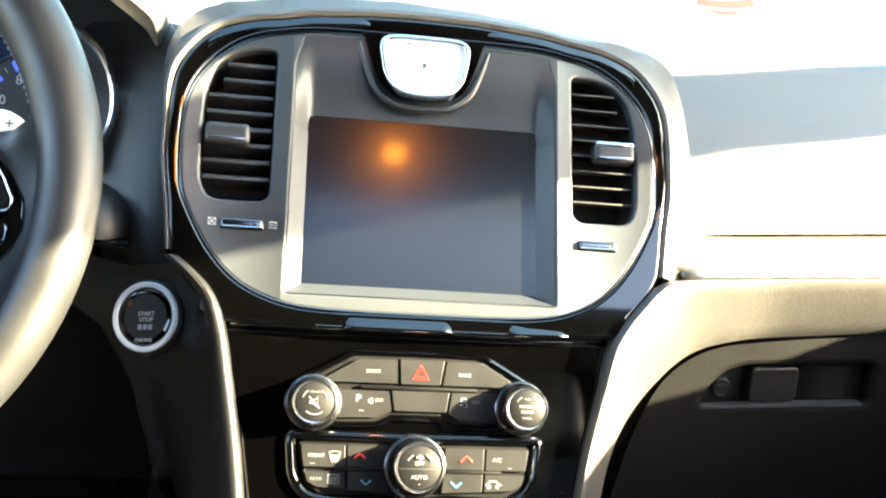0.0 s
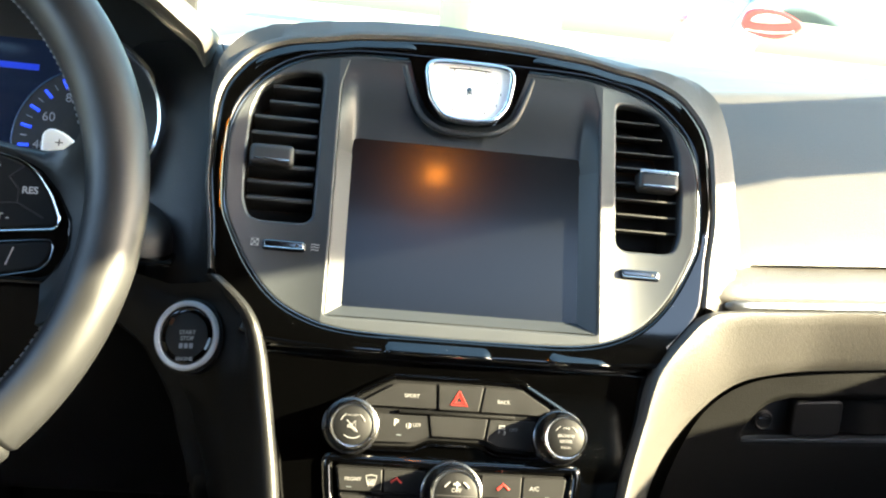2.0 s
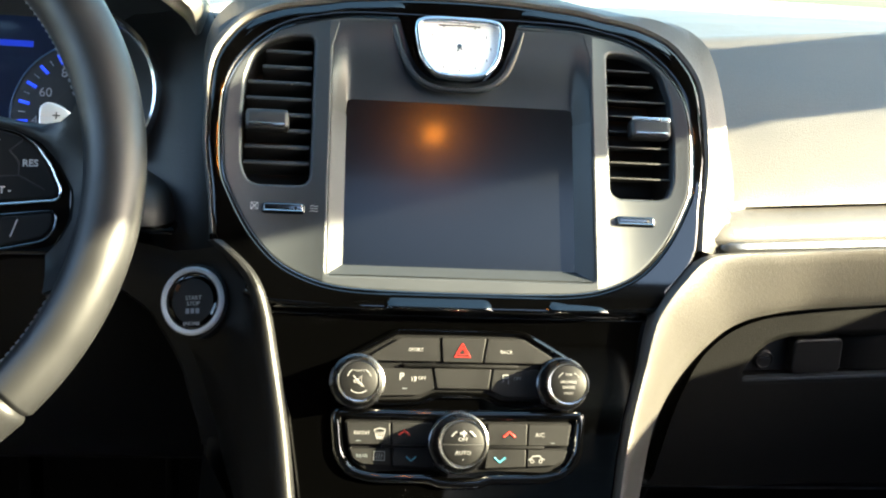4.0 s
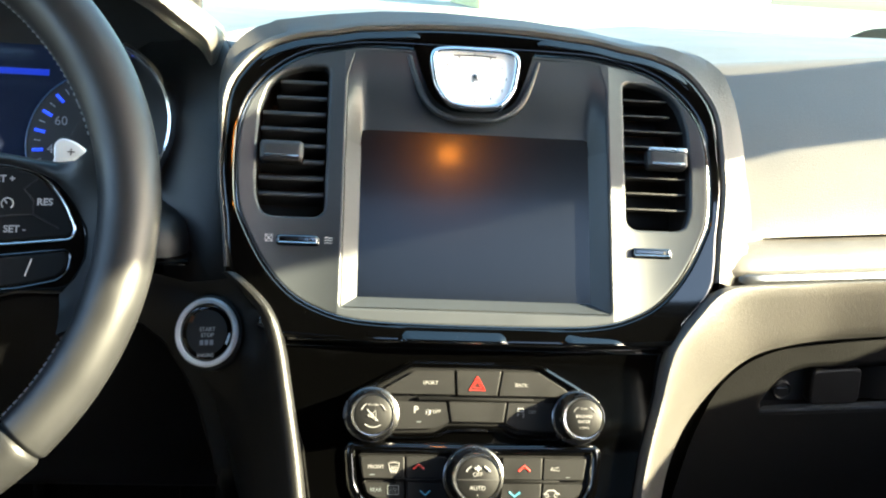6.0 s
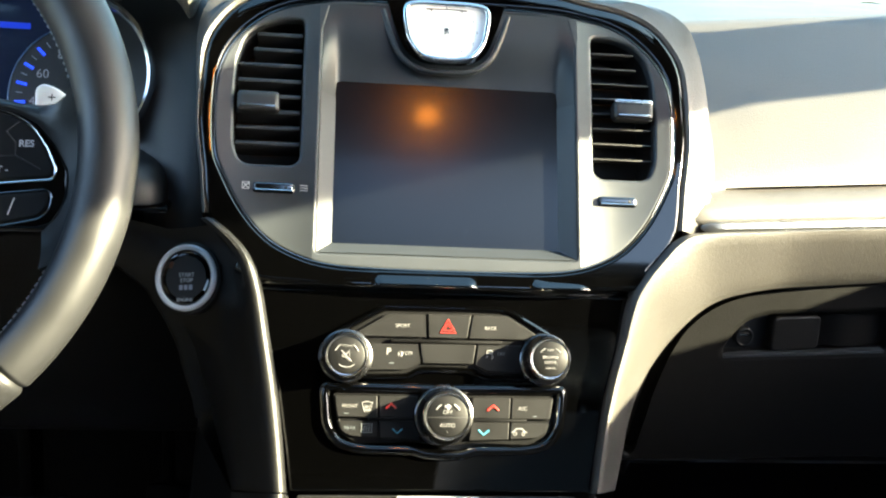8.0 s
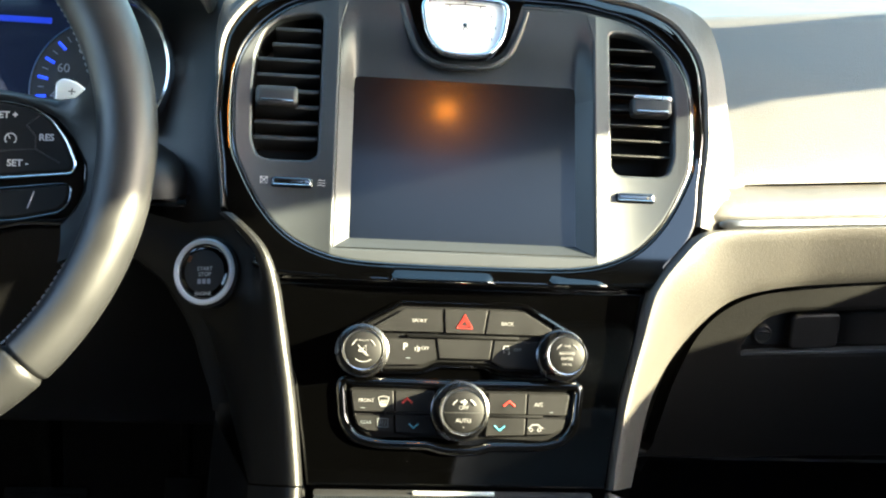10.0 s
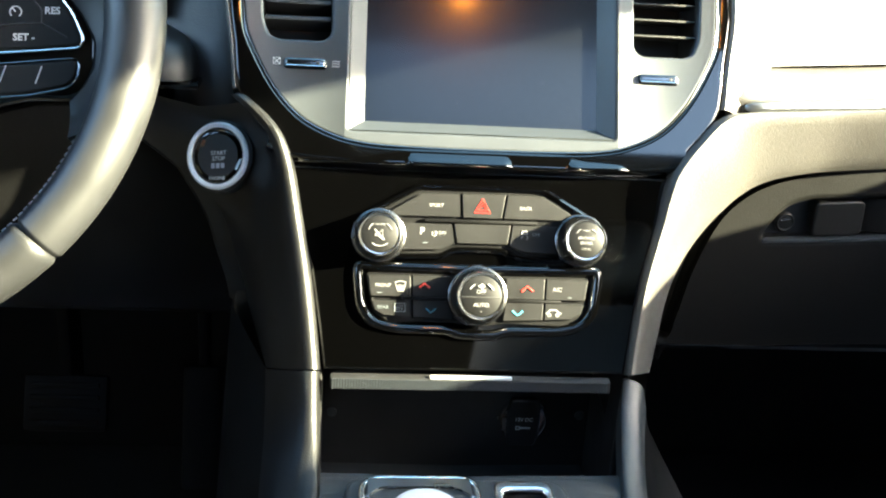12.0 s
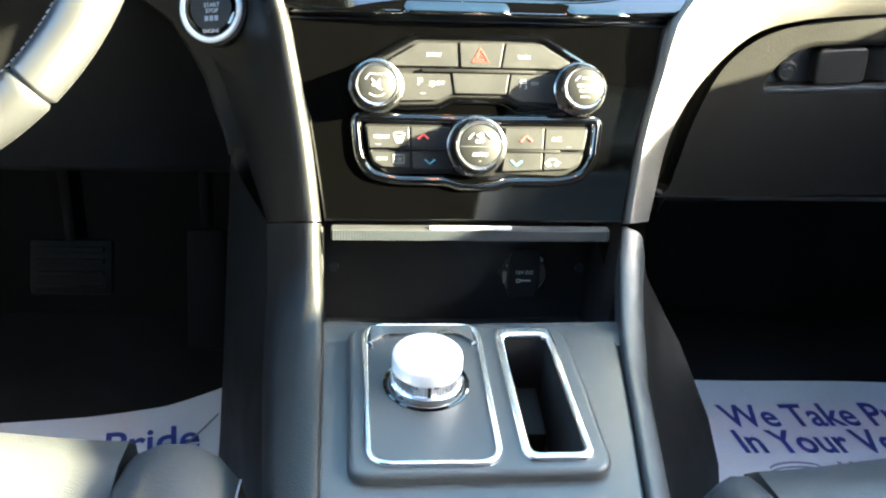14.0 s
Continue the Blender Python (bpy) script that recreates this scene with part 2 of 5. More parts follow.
def spline(pts, n=6, closed=True):
    """A smooth outline through a few points (Catmull-Rom)."""
    vs = [Vector(p) for p in pts]
    out = []
    k = len(vs)
    for i in range(k if closed else k - 1):
        if closed:
            a, b, c, d = vs[i - 1], vs[i], vs[(i + 1) % k], vs[(i + 2) % k]
        else:
            a, b, c, d = vs[max(0, i - 1)], vs[i], vs[i + 1], vs[min(k - 1, i + 2)]
        for j in range(n):
            t = j / n
            out.append(0.5 * (2 * b + (c - a) * t + (2 * a - 5 * b + 4 * c - d) * t * t + (3 * b - a - 3 * c + d) * t ** 3))
    if not closed:
        out.append(vs[-1])
    return [tuple(v) for v in out]


def rounded(pts, r, n=4):
    """A polygon with its corners rounded by r."""
    vs = [Vector(p) for p in pts]
    out = []
    k = len(vs)
    for i, v in enumerate(vs):
        a, b = vs[i - 1] - v, vs[(i + 1) % k] - v
        ra = min(r, a.length * 0.45, b.length * 0.45)
        p, q = v + a.normalized() * ra, v + b.normalized() * ra
        for j in range(n + 1):
            t = j / n
            out.append(tuple((1 - t) ** 2 * p + 2 * t * (1 - t) * v + t * t * q))
    return out


def mirrored(half):
    """A closed outline from its right half, listed from the top of the middle to the bottom."""
    left = [(-x, y) for x, y in reversed(half) if abs(x) > 1e-6]
    return list(half) + left


def mm(pts):
    return [tuple(c / 1000 for c in p) for p in pts]


def ring(r, n=32, x=0.0, y=0.0):
    return [(x + r * math.cos(2 * math.pi * i / n), y + r * math.sin(2 * math.pi * i / n)) for i in range(n)]


def loft(rows, close_rows=False, thick=0.0):
    """A skin over rows of points."""
    bm = bmesh.new()
    vs = [[bm.verts.new(p) for p in row] for row in rows]
    for a, b in zip(vs, vs[1:]):
        k = len(a)
        for i in range(k if close_rows else k - 1):
            bm.faces.new((a[i], a[(i + 1) % k], b[(i + 1) % k], b[i]))
    bmesh.ops.recalc_face_normals(bm, faces=bm.faces)
    if thick:
        bmesh.ops.solidify(bm, geom=bm.faces[:], thickness=thick)
    return bm


def lathe(profile, m=Matrix(), n=40, flute=0, depth=0.0, band=(0, 0)):
    """Turns a profile of (radius, height) about the local z; flutes in a band of profile steps."""
    rows = []
    n = max(n, flute * 2)
    for k, (r, h) in enumerate(profile):
        row = []
        for i in range(n):
            a = 2 * math.pi * i / n
            rr = r - (depth if flute and band[0] <= k <= band[1] and i % 2 else 0)
            row.append(m @ Vector((rr * math.cos(a), rr * math.sin(a), h)))
        rows.append(row)
    bm = bmesh.new()
    vs = [[bm.verts.new(p) for p in row] for row in rows]
    for a, b in zip(vs, vs[1:]):
        for i in range(n):
            bm.faces.new((a[i], a[(i + 1) % n], b[(i + 1) % n], b[i]))
    bm.faces.new(vs[-1])
    bm.faces.new(list(reversed(vs[0])))
    bmesh.ops.recalc_face_normals(bm, faces=bm.faces)
    return bm


def block(x0, x1, y0, y1, z0, z1, r=0.003, m=Matrix(), seg=2):
    """A box with rounded edges."""
    bm = bmesh.new()
    bmesh.ops.create_cube(bm, size=1, matrix=Matrix.LocRotScale(((x0 + x1) / 2, (y0 + y1) / 2, (z0 + z1) / 2), None, (x1 - x0, y1 - y0, z1 - z0)))
    if r:
        r = min(r, (x1 - x0) * 0.45, (y1 - y0) * 0.45, (z1 - z0) * 0.45)
        bmesh.ops.bevel(bm, geom=bm.edges[:], offset=r, segments=seg, profile=0.6, affect="EDGES")
    bm.transform(m)
    return bm


def letters(body, size, align="CENTER", bold=0.0, spread=1.0):
    cu = bpy.data.curves.new("text", "FONT")
    cu.body, cu.size, cu.align_x, cu.align_y = body, size, align, "CENTER" if align == "CENTER" else "BOTTOM_BASELINE"
    cu.extrude, cu.offset, cu.resolution_u, cu.space_character = 0.00015, bold, 3, spread
    ob = bpy.data.objects.new("text", cu)
    me = bpy.data.meshes.new_from_object(ob)
    bpy.data.objects.remove(ob)
    bpy.data.curves.remove(cu)
    return me


def words(body, size, m, mat, parent, name="lettering", bold=0.0, spread=1.0):
    me = letters(body, size, "CENTER", bold, spread)
    me.transform(m)
    return part(name, me, mat, parent, "", 0)


def join(*bms):
    """One mesh out of several."""
    out = bmesh.new()
    for b in bms:
        if isinstance(b, bmesh.types.BMesh):
            me = bpy.data.meshes.new("piece")
            b.to_mesh(me)
            b.free()
        else:
            me = b
        out.from_mesh(me)
        bpy.data.meshes.remove(me)
    return out


# the leaning face of the centre stack: u right, v up along it, w out of it
LEAN = radians(27)
STACK = Matrix(((1, 0, 0, 0), (0, math.sin(LEAN), -math.cos(LEAN), 0), (0, math.cos(LEAN), math.sin(LEAN), 0.901), (0, 0, 0, 1)))


def on(u, v, w=0.0):
    """A point of the centre stack, in millimetres."""
    return STACK @ Vector((u / 1000, v / 1000, w / 1000))


def at(u, v, w=0.0, turn=0.0):
    return STACK @ Matrix.Translation((u / 1000, v / 1000, w / 1000)) @ pose(0, 0, 0, 0, 0, turn)


# ---------------------------------------------------------------- centre stack: gloss panel, bezel, screen
SATIN_EDGE = spline(mm(mirrored([(0, 187), (76, 186.5), (107, 182.5), (128, 177), (146, 167), (163, 150), (173, 131), (176.5, 107), (175, 66), (168, 45), (153, 18), (134, -3), (112, -15), (88, -21), (53, -23), (0, -23.5)])), 4)
RING_HALF = [(0, 204), (40, 203), (69, 200.5), (90, 198.5), (111, 194), (136, 189.5), (160, 179), (174.5, 163.5), (183, 147), (186, 125), (186.5, 84), (181.5, 48), (178, 15)]
NOTCH = [(x - 0.0035, v) for x, v in spline(mm(mirrored([(0, 194), (52, 194), (48.5, 186), (41.5, 164), (33, 146), (19, 136.8), (0, 135.2)])), 5)]
VENT_L = mm([(-112.3, 169), (-130, 168.2), (-145, 163), (-156, 152), (-161.5, 134), (-162.8, 105), (-161.5, 68), (-157, 56), (-150, 53.2), (-118, 53.2), (-112.5, 58)])


def mirror(pts):
    return [(-p[0], *p[1:]) for p in pts]


VENT_L = rounded(VENT_L, 0.005)
VENT_R = mirror(VENT_L)
OPENING = rounded(mm([(-98.5, -11.8), (98.5, -11.8), (98, 160), (92, 183.5), (-92, 183.5), (-98, 160)]), 0.003, 3)


def gloss_panel():
    t = thing("centre_stack", on(0, -100), "piano-black gloss centre stack round the screen and controls", "centre stack")
    # ring round the bezel, with the clock's tongue hanging into it
    ring_out = spline(mm(mirrored(RING_HALF + [(168, -3), (154, -18), (143, -33), (0, -37.5)])), 2)
    part("surround", plate([ring_out, offset(SATIN_EDGE, 0.001)], -0.02, 0.0140, STACK, 0.0028, 4), GLOSS, t)
    part("clock_tongue", plate([NOTCH], -0.012, 0.0136, STACK, 0.003, 4), GLOSS, t)
    # rolled lip under the bezel, facing up
    rows = []
    for v, w in ((-23.2, 11), (-24.5, 13.8), (-27, 14.8), (-29.6, 15.4), (-31.8, 17.2), (-34, 18.9), (-35.2, 19.2), (-36.2, 18.5), (-37.2, 15), (-37.6, 4)):
        row = []
        for u in range(-138, 139, 2):
            # the upward flat is raised along two stretches, to reflect the sky just there
            rise = max(min(1.0, max(0.0, (u + 56) / 5)) * min(1.0, max(0.0, (21 - u) / 5)), min(1.0, max(0.0, (u - 62) / 6)) * min(1.0, max(0.0, (112 - u) / 10)))
            h = 15.4 + (w - 15.4) * (0.28 + 0.72 * rise) if w > 15.4 else w
            row.append(on(u * (1 - max(0, (-v - 20)) * 0.0006), v + 0.0000011 * abs(u) ** 3 * (1 if v > -35 else 0.6), h - 0.00022 * u * u - 9 * (abs(u) / 138) ** 8))
        rows.append(row)
    part("lip", loft(rows), GLOSS, t)
    # soft ridge added along the top of the ring, sloped for a streak of sky
    half = spline([p for p in RING_HALF if p[1] > 130], 6, False)
    for s in (-1, 1):
        rows = []
        for i in range(1, len(half) - 1):
            (a, b), (c, d) = half[i - 1], half[i + 1]
            k = math.hypot(c - a, d - b)
            nx, ny = -(d - b) / k, (c - a) / k
            u, v = half[i]
            if u < 45 or u > 172:
                continue
            rise = min(1.0, (u - 44) / 9, (173 - u) / 25)
            rows.append([on(s * (u + nx * e), v + ny * e, 13.7 + w * rise) for e, w in ((-8.6, 0.0), (-8.2, 1.2), (-7.6, 1.9), (-7.0, 2.0), (-5.4, 1.4), (-3.8, 0.75), (-2.6, 0.15), (-2.2, 0.0))])
        part("ridge", loft(rows), GLOSS, t)
    # thin bright line round the bezel
    part("chrome_line", wire([(*p, 0.0122) for p in SATIN_EDGE], 0.0008, STACK, True), DARKCHROME, t, "thin bright trim line")
    low = mm(mirrored([(0, -37.8), (142.5, -36), (134.4, -69), (122, -112), (115, -155), (110.8, -184), (0, -184)]))
    lm = STACK @ pose(0, -0.0378, 0.002, 3.6) @ Matrix.Translation((0, 0.0378, 0))
    part("lower_panel", plate([low], -0.012, 0.0, lm, 0.002), GLOSS, t)
    part("seam_line", wire([(-0.139, -0.0385, 0.0035), (0.139, -0.0385, 0.0035)], 0.0007, STACK), DARKCHROME, t)
    return t


gloss_panel()


def bezel():
    t = thing("screen_bezel", on(0, 60), "satin grey bezel round the screen and air vents", "bezel")
    # flat plate; the hollows round the vents are only in its shading
    part("bezel_panel", plate([SATIN_EDGE, OPENING, VENT_L, VENT_R], 0.001, 0.0125, STACK, 0.0022, 3), DISHSHADE, t)
    # sloping sides of the screen's recess
    for s in (-1, 1):
        rows = [[on(s * 98.2, v, 12.3) if k == 0 else on(s * (98.2 - 11.7 * k / 4), v + (9.0 * k / 4 if v < 0 else 0), 12.3 - 12.6 * k / 4) for k in range(5)] for v in (-11.6, 20, 60, 90, 112.5)]
        part("side_bevel", loft(rows), SATIN, t)
    rows = [[on(u * (98.2 - 11.7 * k / 4) / 98.2, -11.6 + 9.8 * k / 4, 12.3 - 12.6 * k / 4) for k in range(5)] for u in (-98.2, -60, -20, 20, 60, 98.2)]
    part("lower_bevel", loft(rows), SATIN, t)
    # hollow above the screen, its shade put into a darker colour
    rows = []
    for i in range(13):
        f = i / 12
        v = 183.8 - 72 * f
        deep = 12.2 - 13.5 * (f * f * (3 - 2 * f))
        row = []
        for u in (-98, -96, -94, -92, -90, -88, -86.2, -83, -80, -60, -40, -20, 0, 20, 40, 60, 80, 83, 86.2, 88, 90, 92, 94, 96, 98):
            e = min(1, (98 - abs(u)) / 15)
            e = e * e * (3 - 2 * e)
            e = e * (1 - f) + f * min(1, (98.2 - abs(u)) / 11.9)
            row.append(on(u, v, 12.2 + (deep - 12.2) * e))
        rows.append(row)
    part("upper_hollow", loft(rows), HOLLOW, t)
    # rolled edge round the clock's tongue, in the same darkened colour
    low = [p for p in offset(NOTCH, 0.0022) if p[1] < 0.183]
    low.sort(key=lambda p: math.atan2(p[0], 0.19 - p[1]))
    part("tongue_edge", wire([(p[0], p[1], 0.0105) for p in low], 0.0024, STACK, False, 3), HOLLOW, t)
    return t


bezel()


def screen():
    t = thing("touch_screen", on(0, 60), "dark touch screen, switched off and dusty", "screen")
    part("screen_glass", plate([rounded(mm([(-89, -5), (89, -5), (89, 132), (-89, 132)]), 0.004)], -0.006, 0.0, STACK, 0.0008), GLASS, t)
    rim = rounded(mm([(-89, -5), (89, -5), (89, 132), (-89, 132)]), 0.004)
    part("screen_rim", plate([offset(rim, 0.0016), offset(rim, 0.0002)], -0.006, 0.0006, STACK, 0.0003), RUBBER, t)
    return t


screen()


def clock():
    t = thing("dashboard_clock", on(-3.5, 166, 16), "small analogue clock with a white face and chrome rim", "clock")
    edge = [(x - 0.0035, v) for x, v in spline(mm(mirrored([(0, 188.3), (18, 188.1), (29.5, 186.2), (34, 180.5), (33.4, 169), (29.8, 154), (20.5, 142), (9, 138.9), (0, 138.6)])), 5)]
    part("chrome_rim", plate([edge, offset(edge, -0.0042)], 0.010, 0.0205, STACK, 0.0019, 4), CHROME, t, "polished chrome clock rim")
    part("clock_face", plate([offset(edge, -0.0040)], 0.0125, 0.0158, STACK, 0.0004), FACE, t, "plain white clock face")
    for k in range(12):
        a = k * math.pi / 6
        x, y = -3.5 + 24.0 * math.sin(a), 165 + 18.5 * math.cos(a)
        part("hour_mark", plate([mm([(x - 0.25, y - 1.2), (x + 0.25, y - 1.2), (x + 0.25, y + 1.2), (x - 0.25, y + 1.2)])], 0.0157, 0.0162, STACK, 0.0001), DARKCHROME, t)
    part("hub", lathe([(0.0018, 0), (0.0018, 0.0006), (0.0008, 0.0010)], at(-3.5, 166, 16), 16), DARKCHROME, t)
    for tip in ((-5.0, 161.5), (-1.3, 162.5)):
        part("pointer", wire([(-0.0035, 0.166, 0.0166), (tip[0] / 1000, tip[1] / 1000, 0.0166)], 0.0004, STACK), DARKCHROME, t)
    part("maker_mark", wire(mm([(-19.5, 182.2, 16.2), (-3.5, 183, 16.2), (12.5, 182.2, 16.2)]), 0.0004, STACK), DARKCHROME, t)


clock()


def air_vent(side):
    s = -1 if side == "left" else 1
    t = thing("air_vent", on(s * 137, 112), "black air vent with level slats and a sliding tab", "air vent", "dashboard air vents")
    edge = VENT_L if s < 0 else VENT_R
    back = offset(edge, 0.0015)
    me = curve_mesh([back], True, False, 0.024, 0, 0, STACK @ Matrix.Translation((0, 0, -0.0162)))
    part("housing", me, RUBBER, t)
    part("back_plate", plate([back], -0.043, -0.040, STACK, 0.0003), RUBBER, t)
    tilt = 27 + 6 if s < 0 else 27 - 11
    for k in range(8):
        v = 157.5 - 12.4 * k
        outer = 162.0
        for lim, x in ((163, 146), (151, 156.5), (136, 161.0)):
            if v > lim - 13:
                outer = min(outer, x if v < lim else x - 10)
        if k == 0:
            outer = 149
        x0, x1 = sorted((s * 113.2, s * (outer - 0.8)))
        # left slats are thicker and lighter, to fit the view and the light there
        half = 0.0017 if s < 0 else 0.0008
        b = block(x0 / 1000, x1 / 1000, -half, half, -0.001, 0.020, half * 0.75, Matrix(), 3)
        b.transform(Matrix.Rotation(radians(180), 4, "X"))
        b.transform(STACK @ Matrix.Translation((0, v / 1000, 0.006)) @ pose(0, 0, 0, 27 - tilt))
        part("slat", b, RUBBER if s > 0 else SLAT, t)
    vm = 101.5 if s < 0 else 109
    tab = part("tab", block(-0.0158, 0.0158, -0.0080, 0.0075, 0, 0.014, 0.0045, at(s * 144.5, vm, 4), 4), SLAT, t, "sliding vent tab")
    if s > 0:
        part("tab_cap", block(-0.0150, 0.0150, 0.0042, 0.0080, 0.004, 0.0146, 0.0018, at(s * 144.5, vm, 4), 4), ALU, tab, "smooth metal cap")
    part("tab_line", block(-0.0125, 0.0125, -0.0006, 0.0006, 0, 0.0008, 0.0002, at(s * 144.5, vm - 4.6, 17.6)), CHROME, t)
    # thumb wheel under the vent
    c = s * 130.5
    slot = rounded(mm([(c - 15.5, 31.2), (c + 15.5, 31.2), (c + 15.5, 39.4), (c - 15.5, 39.4)]), 0.003)
    part("wheel_surround", plate([slot], 0.008, 0.0132, STACK, 0.001), GLOSS, t)
    part("thumb_wheel", block(-0.0142, 0.0142, -0.0030, 0.0034, 0, 0.0045, 0.0018, at(c, 35.4, 11.5), 3), DARKCHROME, t, "polished dark metal thumb wheel")
    part("wheel_edge", wire([(c / 1000 - 0.0135, 0.0330, 0.0155), (c / 1000 + 0.0135, 0.0330, 0.0155)], 0.0006, STACK), CHROME, t)
    part("dot", lathe([(0.0011, 0), (0.0011, 0.0005)], at(c + 9, 35.0, 15.8), 12), RUBBER, t)
    if s < 0:
        sq = mm([(-153.5, 34), (-148.5, 34), (-148.5, 39), (-153.5, 39)])
        part("closed_icon", wire([(*p, 0.0127) for p in sq], 0.0003, STACK, True), PRINT, t)
        part("closed_icon", join(wire(mm([(-153.5, 34, 12.7), (-148.5, 39, 12.7)]), 0.0003, STACK), wire(mm([(-153.5, 39, 12.7), (-148.5, 34, 12.7)]), 0.0003, STACK)), PRINT, t)
        for k in range(3):
            part("open_icon", wire(mm([(-111.5, 33.8 + 1.9 * k, 12.7), (-109.5, 34.4 + 1.9 * k, 12.7), (-107.5, 33.8 + 1.9 * k, 12.7), (-105.8, 34.2 + 1.9 * k, 12.7)]), 0.0003, STACK), PRINT, t)


air_vent("left")
air_vent("right")

# ---------------------------------------------------------------- buttons and knobs
LOW = STACK @ pose(0, -0.0378, 0.002, 3.6) @ Matrix.Translation((0, 0.0378, 0))


def key(pts, parent, name="button", h=0.0042):
    return part(name, plate([rounded(mm(pts), 0.0012, 3)], 0.0002, h, LOW, 0.0007), BUTTON, parent)


def stroke(pts, parent, mat, r=0.0004, closed=False, name="icon", h=4.3):
    return part(name, wire(mm([(*p, h) for p in pts]), r, LOW, closed), mat, parent)


def low_text(body, size, u, v, parent, mat=None, h=4.25, bold=0.0):
    return words(body, size / 1000, LOW @ Matrix.Translation((u / 1000, v / 1000, h / 1000)), mat or SUNPRINT, parent, "lettering", bold)


def knob(name, u, v, r, parent, h=0.025):
    m = LOW @ Matrix.Translation((u / 1000, v / 1000, 0))
    k = part(name, lathe([(r * 1.06, 0), (r * 1.06, 0.004), (r * 1.02, 0.0065), (r * 0.99, 0.007), (r * 0.86, h - 0.005), (r * 0.83, h - 0.0035)], m, 48, 72, 0.0006, (3, 4)), KNOBSIDE, parent, "ribbed grey metal knob")
    part("knob_ring", lathe([(r * 0.84, h - 0.0045), (r * 0.82, h - 0.0018), (r * 0.77, h - 0.0004), (r * 0.71, h - 0.0006), (r * 0.68, h - 0.003)], m, 64), KNOBRING, k, "bright metal knob ring")
    part("knob_cap", lathe([(r * 0.70, h - 0.003), (r * 0.69, h - 0.0006), (r * 0.64, h)], m, 48), BUTTON, k)
    return k


def arc(u, v, r, a0, a1, n=10):
    return [(u + r * math.cos(radians(a0 + (a1 - a0) * i / n)), v + r * math.sin(radians(a0 + (a1 - a0) * i / n))) for i in range(n + 1)]


def radio_controls():
    t = thing("radio_controls", on(0, -75), "row of grey radio buttons between two chrome-ringed knobs", "control panel")
    well = mm(mirrored([(0, -51.8), (46, -52.2), (69, -65), (84, -74), (82, -92), (57, -99.2), (29, -98.3), (19, -93.2), (0, -93)]))
    part("well", plate([rounded(well, 0.003)], -0.001, 0.0012, LOW, 0.0005), WELL, t)
    part("well_rim", wire([(*p, 0.0018) for p in rounded(offset(well, 0.0022), 0.004)], 0.0022, LOW, True), GLOSS, t)
    b = key([(-70, -71.8), (-64, -66.5), (-43, -54), (-15.2, -53.8), (-14.2, -71.8)], t, "sport_button")
    low_text("SPORT", 3.6, -32.5, -63.2, b)
    b = key([(-14.1, -53.8), (18.6, -53.8), (15.6, -71.8), (-13.1, -71.8)], t, "hazard_button")
    stroke([(-4.6, -67.8), (7.0, -67.8), (1.2, -57.8)], b, RED, 0.0006, True, "warning_triangle")
    stroke([(-1.9, -66.0), (4.3, -66.0), (1.2, -60.9)], b, RED, 0.0005, True, "warning_triangle")
    b = key([(19.8, -53.8), (46, -54), (66, -66.0), (71, -71.8), (16.8, -71.8)], t, "back_button")
    low_text("BACK", 3.6, 33.5, -63.6, b)
    part("divider", block(-0.041, 0.042, -0.0755, -0.0729, 0, 0.0050, 0.0008, LOW), WELL, t)
    b = key([(-66, -76), (-20.5, -76), (-18, -91.0), (-29, -95.8), (-58, -96.8)], t, "parking_sensor_button")
    low_text("P", 7.0, -42.5, -82.5, b, None, 4.25, 0.00012)
    low_text("OFF", 3.4, -27.8, -83.4, b)
    stroke(arc(-35.6, -84, 2.6, -50, 50), b, SUNPRINT, 0.0003)
    stroke(arc(-36.6, -84, 1.7, -50, 50), b, SUNPRINT, 0.0003)
    stroke([(-33, -85.5), (-32.2, -82.4)], b, SUNPRINT, 0.0006)
    stroke([(-42, -90.8), (-38.5, -90.8)], b, DIMSHADEPRINT, 0.0004, False, "indicator")
    key([(-19.4, -76), (22.6, -76), (20.4, -90.6), (-17.2, -90.6)], t, "blank_button")
    b = key([(23.7, -76), (66, -76), (58, -96.8), (31, -95.8), (21.7, -91.3)], t, "traction_button")
    low_text("OFF", 3.4, 41.5, -82.6, b, DIMSHADEPRINT)
    stroke([(31.0, -80.2), (34.4, -80.2), (34.8, -82.2), (30.6, -82.2)], b, SUNPRINT, 0.0006, True)
    stroke([(30.2, -85.5), (31.4, -84.2), (30.6, -83.4)], b, SUNPRINT, 0.0003)
    stroke([(34.4, -86.4), (35.4, -84.8), (34.4, -83.6)], b, SUNPRINT, 0.0003)
    k = knob("volume_knob", -74, -86.3, 0.0188, t)
    stroke([(-77.2, -86.2), (-75.0, -86.2), (-72.2, -83.2), (-72.2, -90.4), (-75.0, -87.6), (-77.2, -87.6)], k, SUNPRINT, 0.0004, True, "speaker_icon", 25.3)
    stroke([(-78, -83.0), (-70.6, -90.6)], k, SUNPRINT, 0.0004, False, "speaker_icon", 25.3)
    low_text("VOLUME", 1.9, -74, -79.6, k, None, 25.2)
    stroke(arc(-74, -86.3, 8.6, 122, 160), k, SUNPRINT, 0.00035, False, "arrow", 25.3)
    stroke(arc(-74, -86.3, 8.6, 58, 20), k, SUNPRINT, 0.00035, False, "arrow", 25.3)
    stroke(arc(-74, -86.3, 8.6, -130, -50), k, SUNPRINT, 0.00035, False, "arrow", 25.3)
    k = knob("tune_knob", 74.3, -86.0, 0.0188, t)
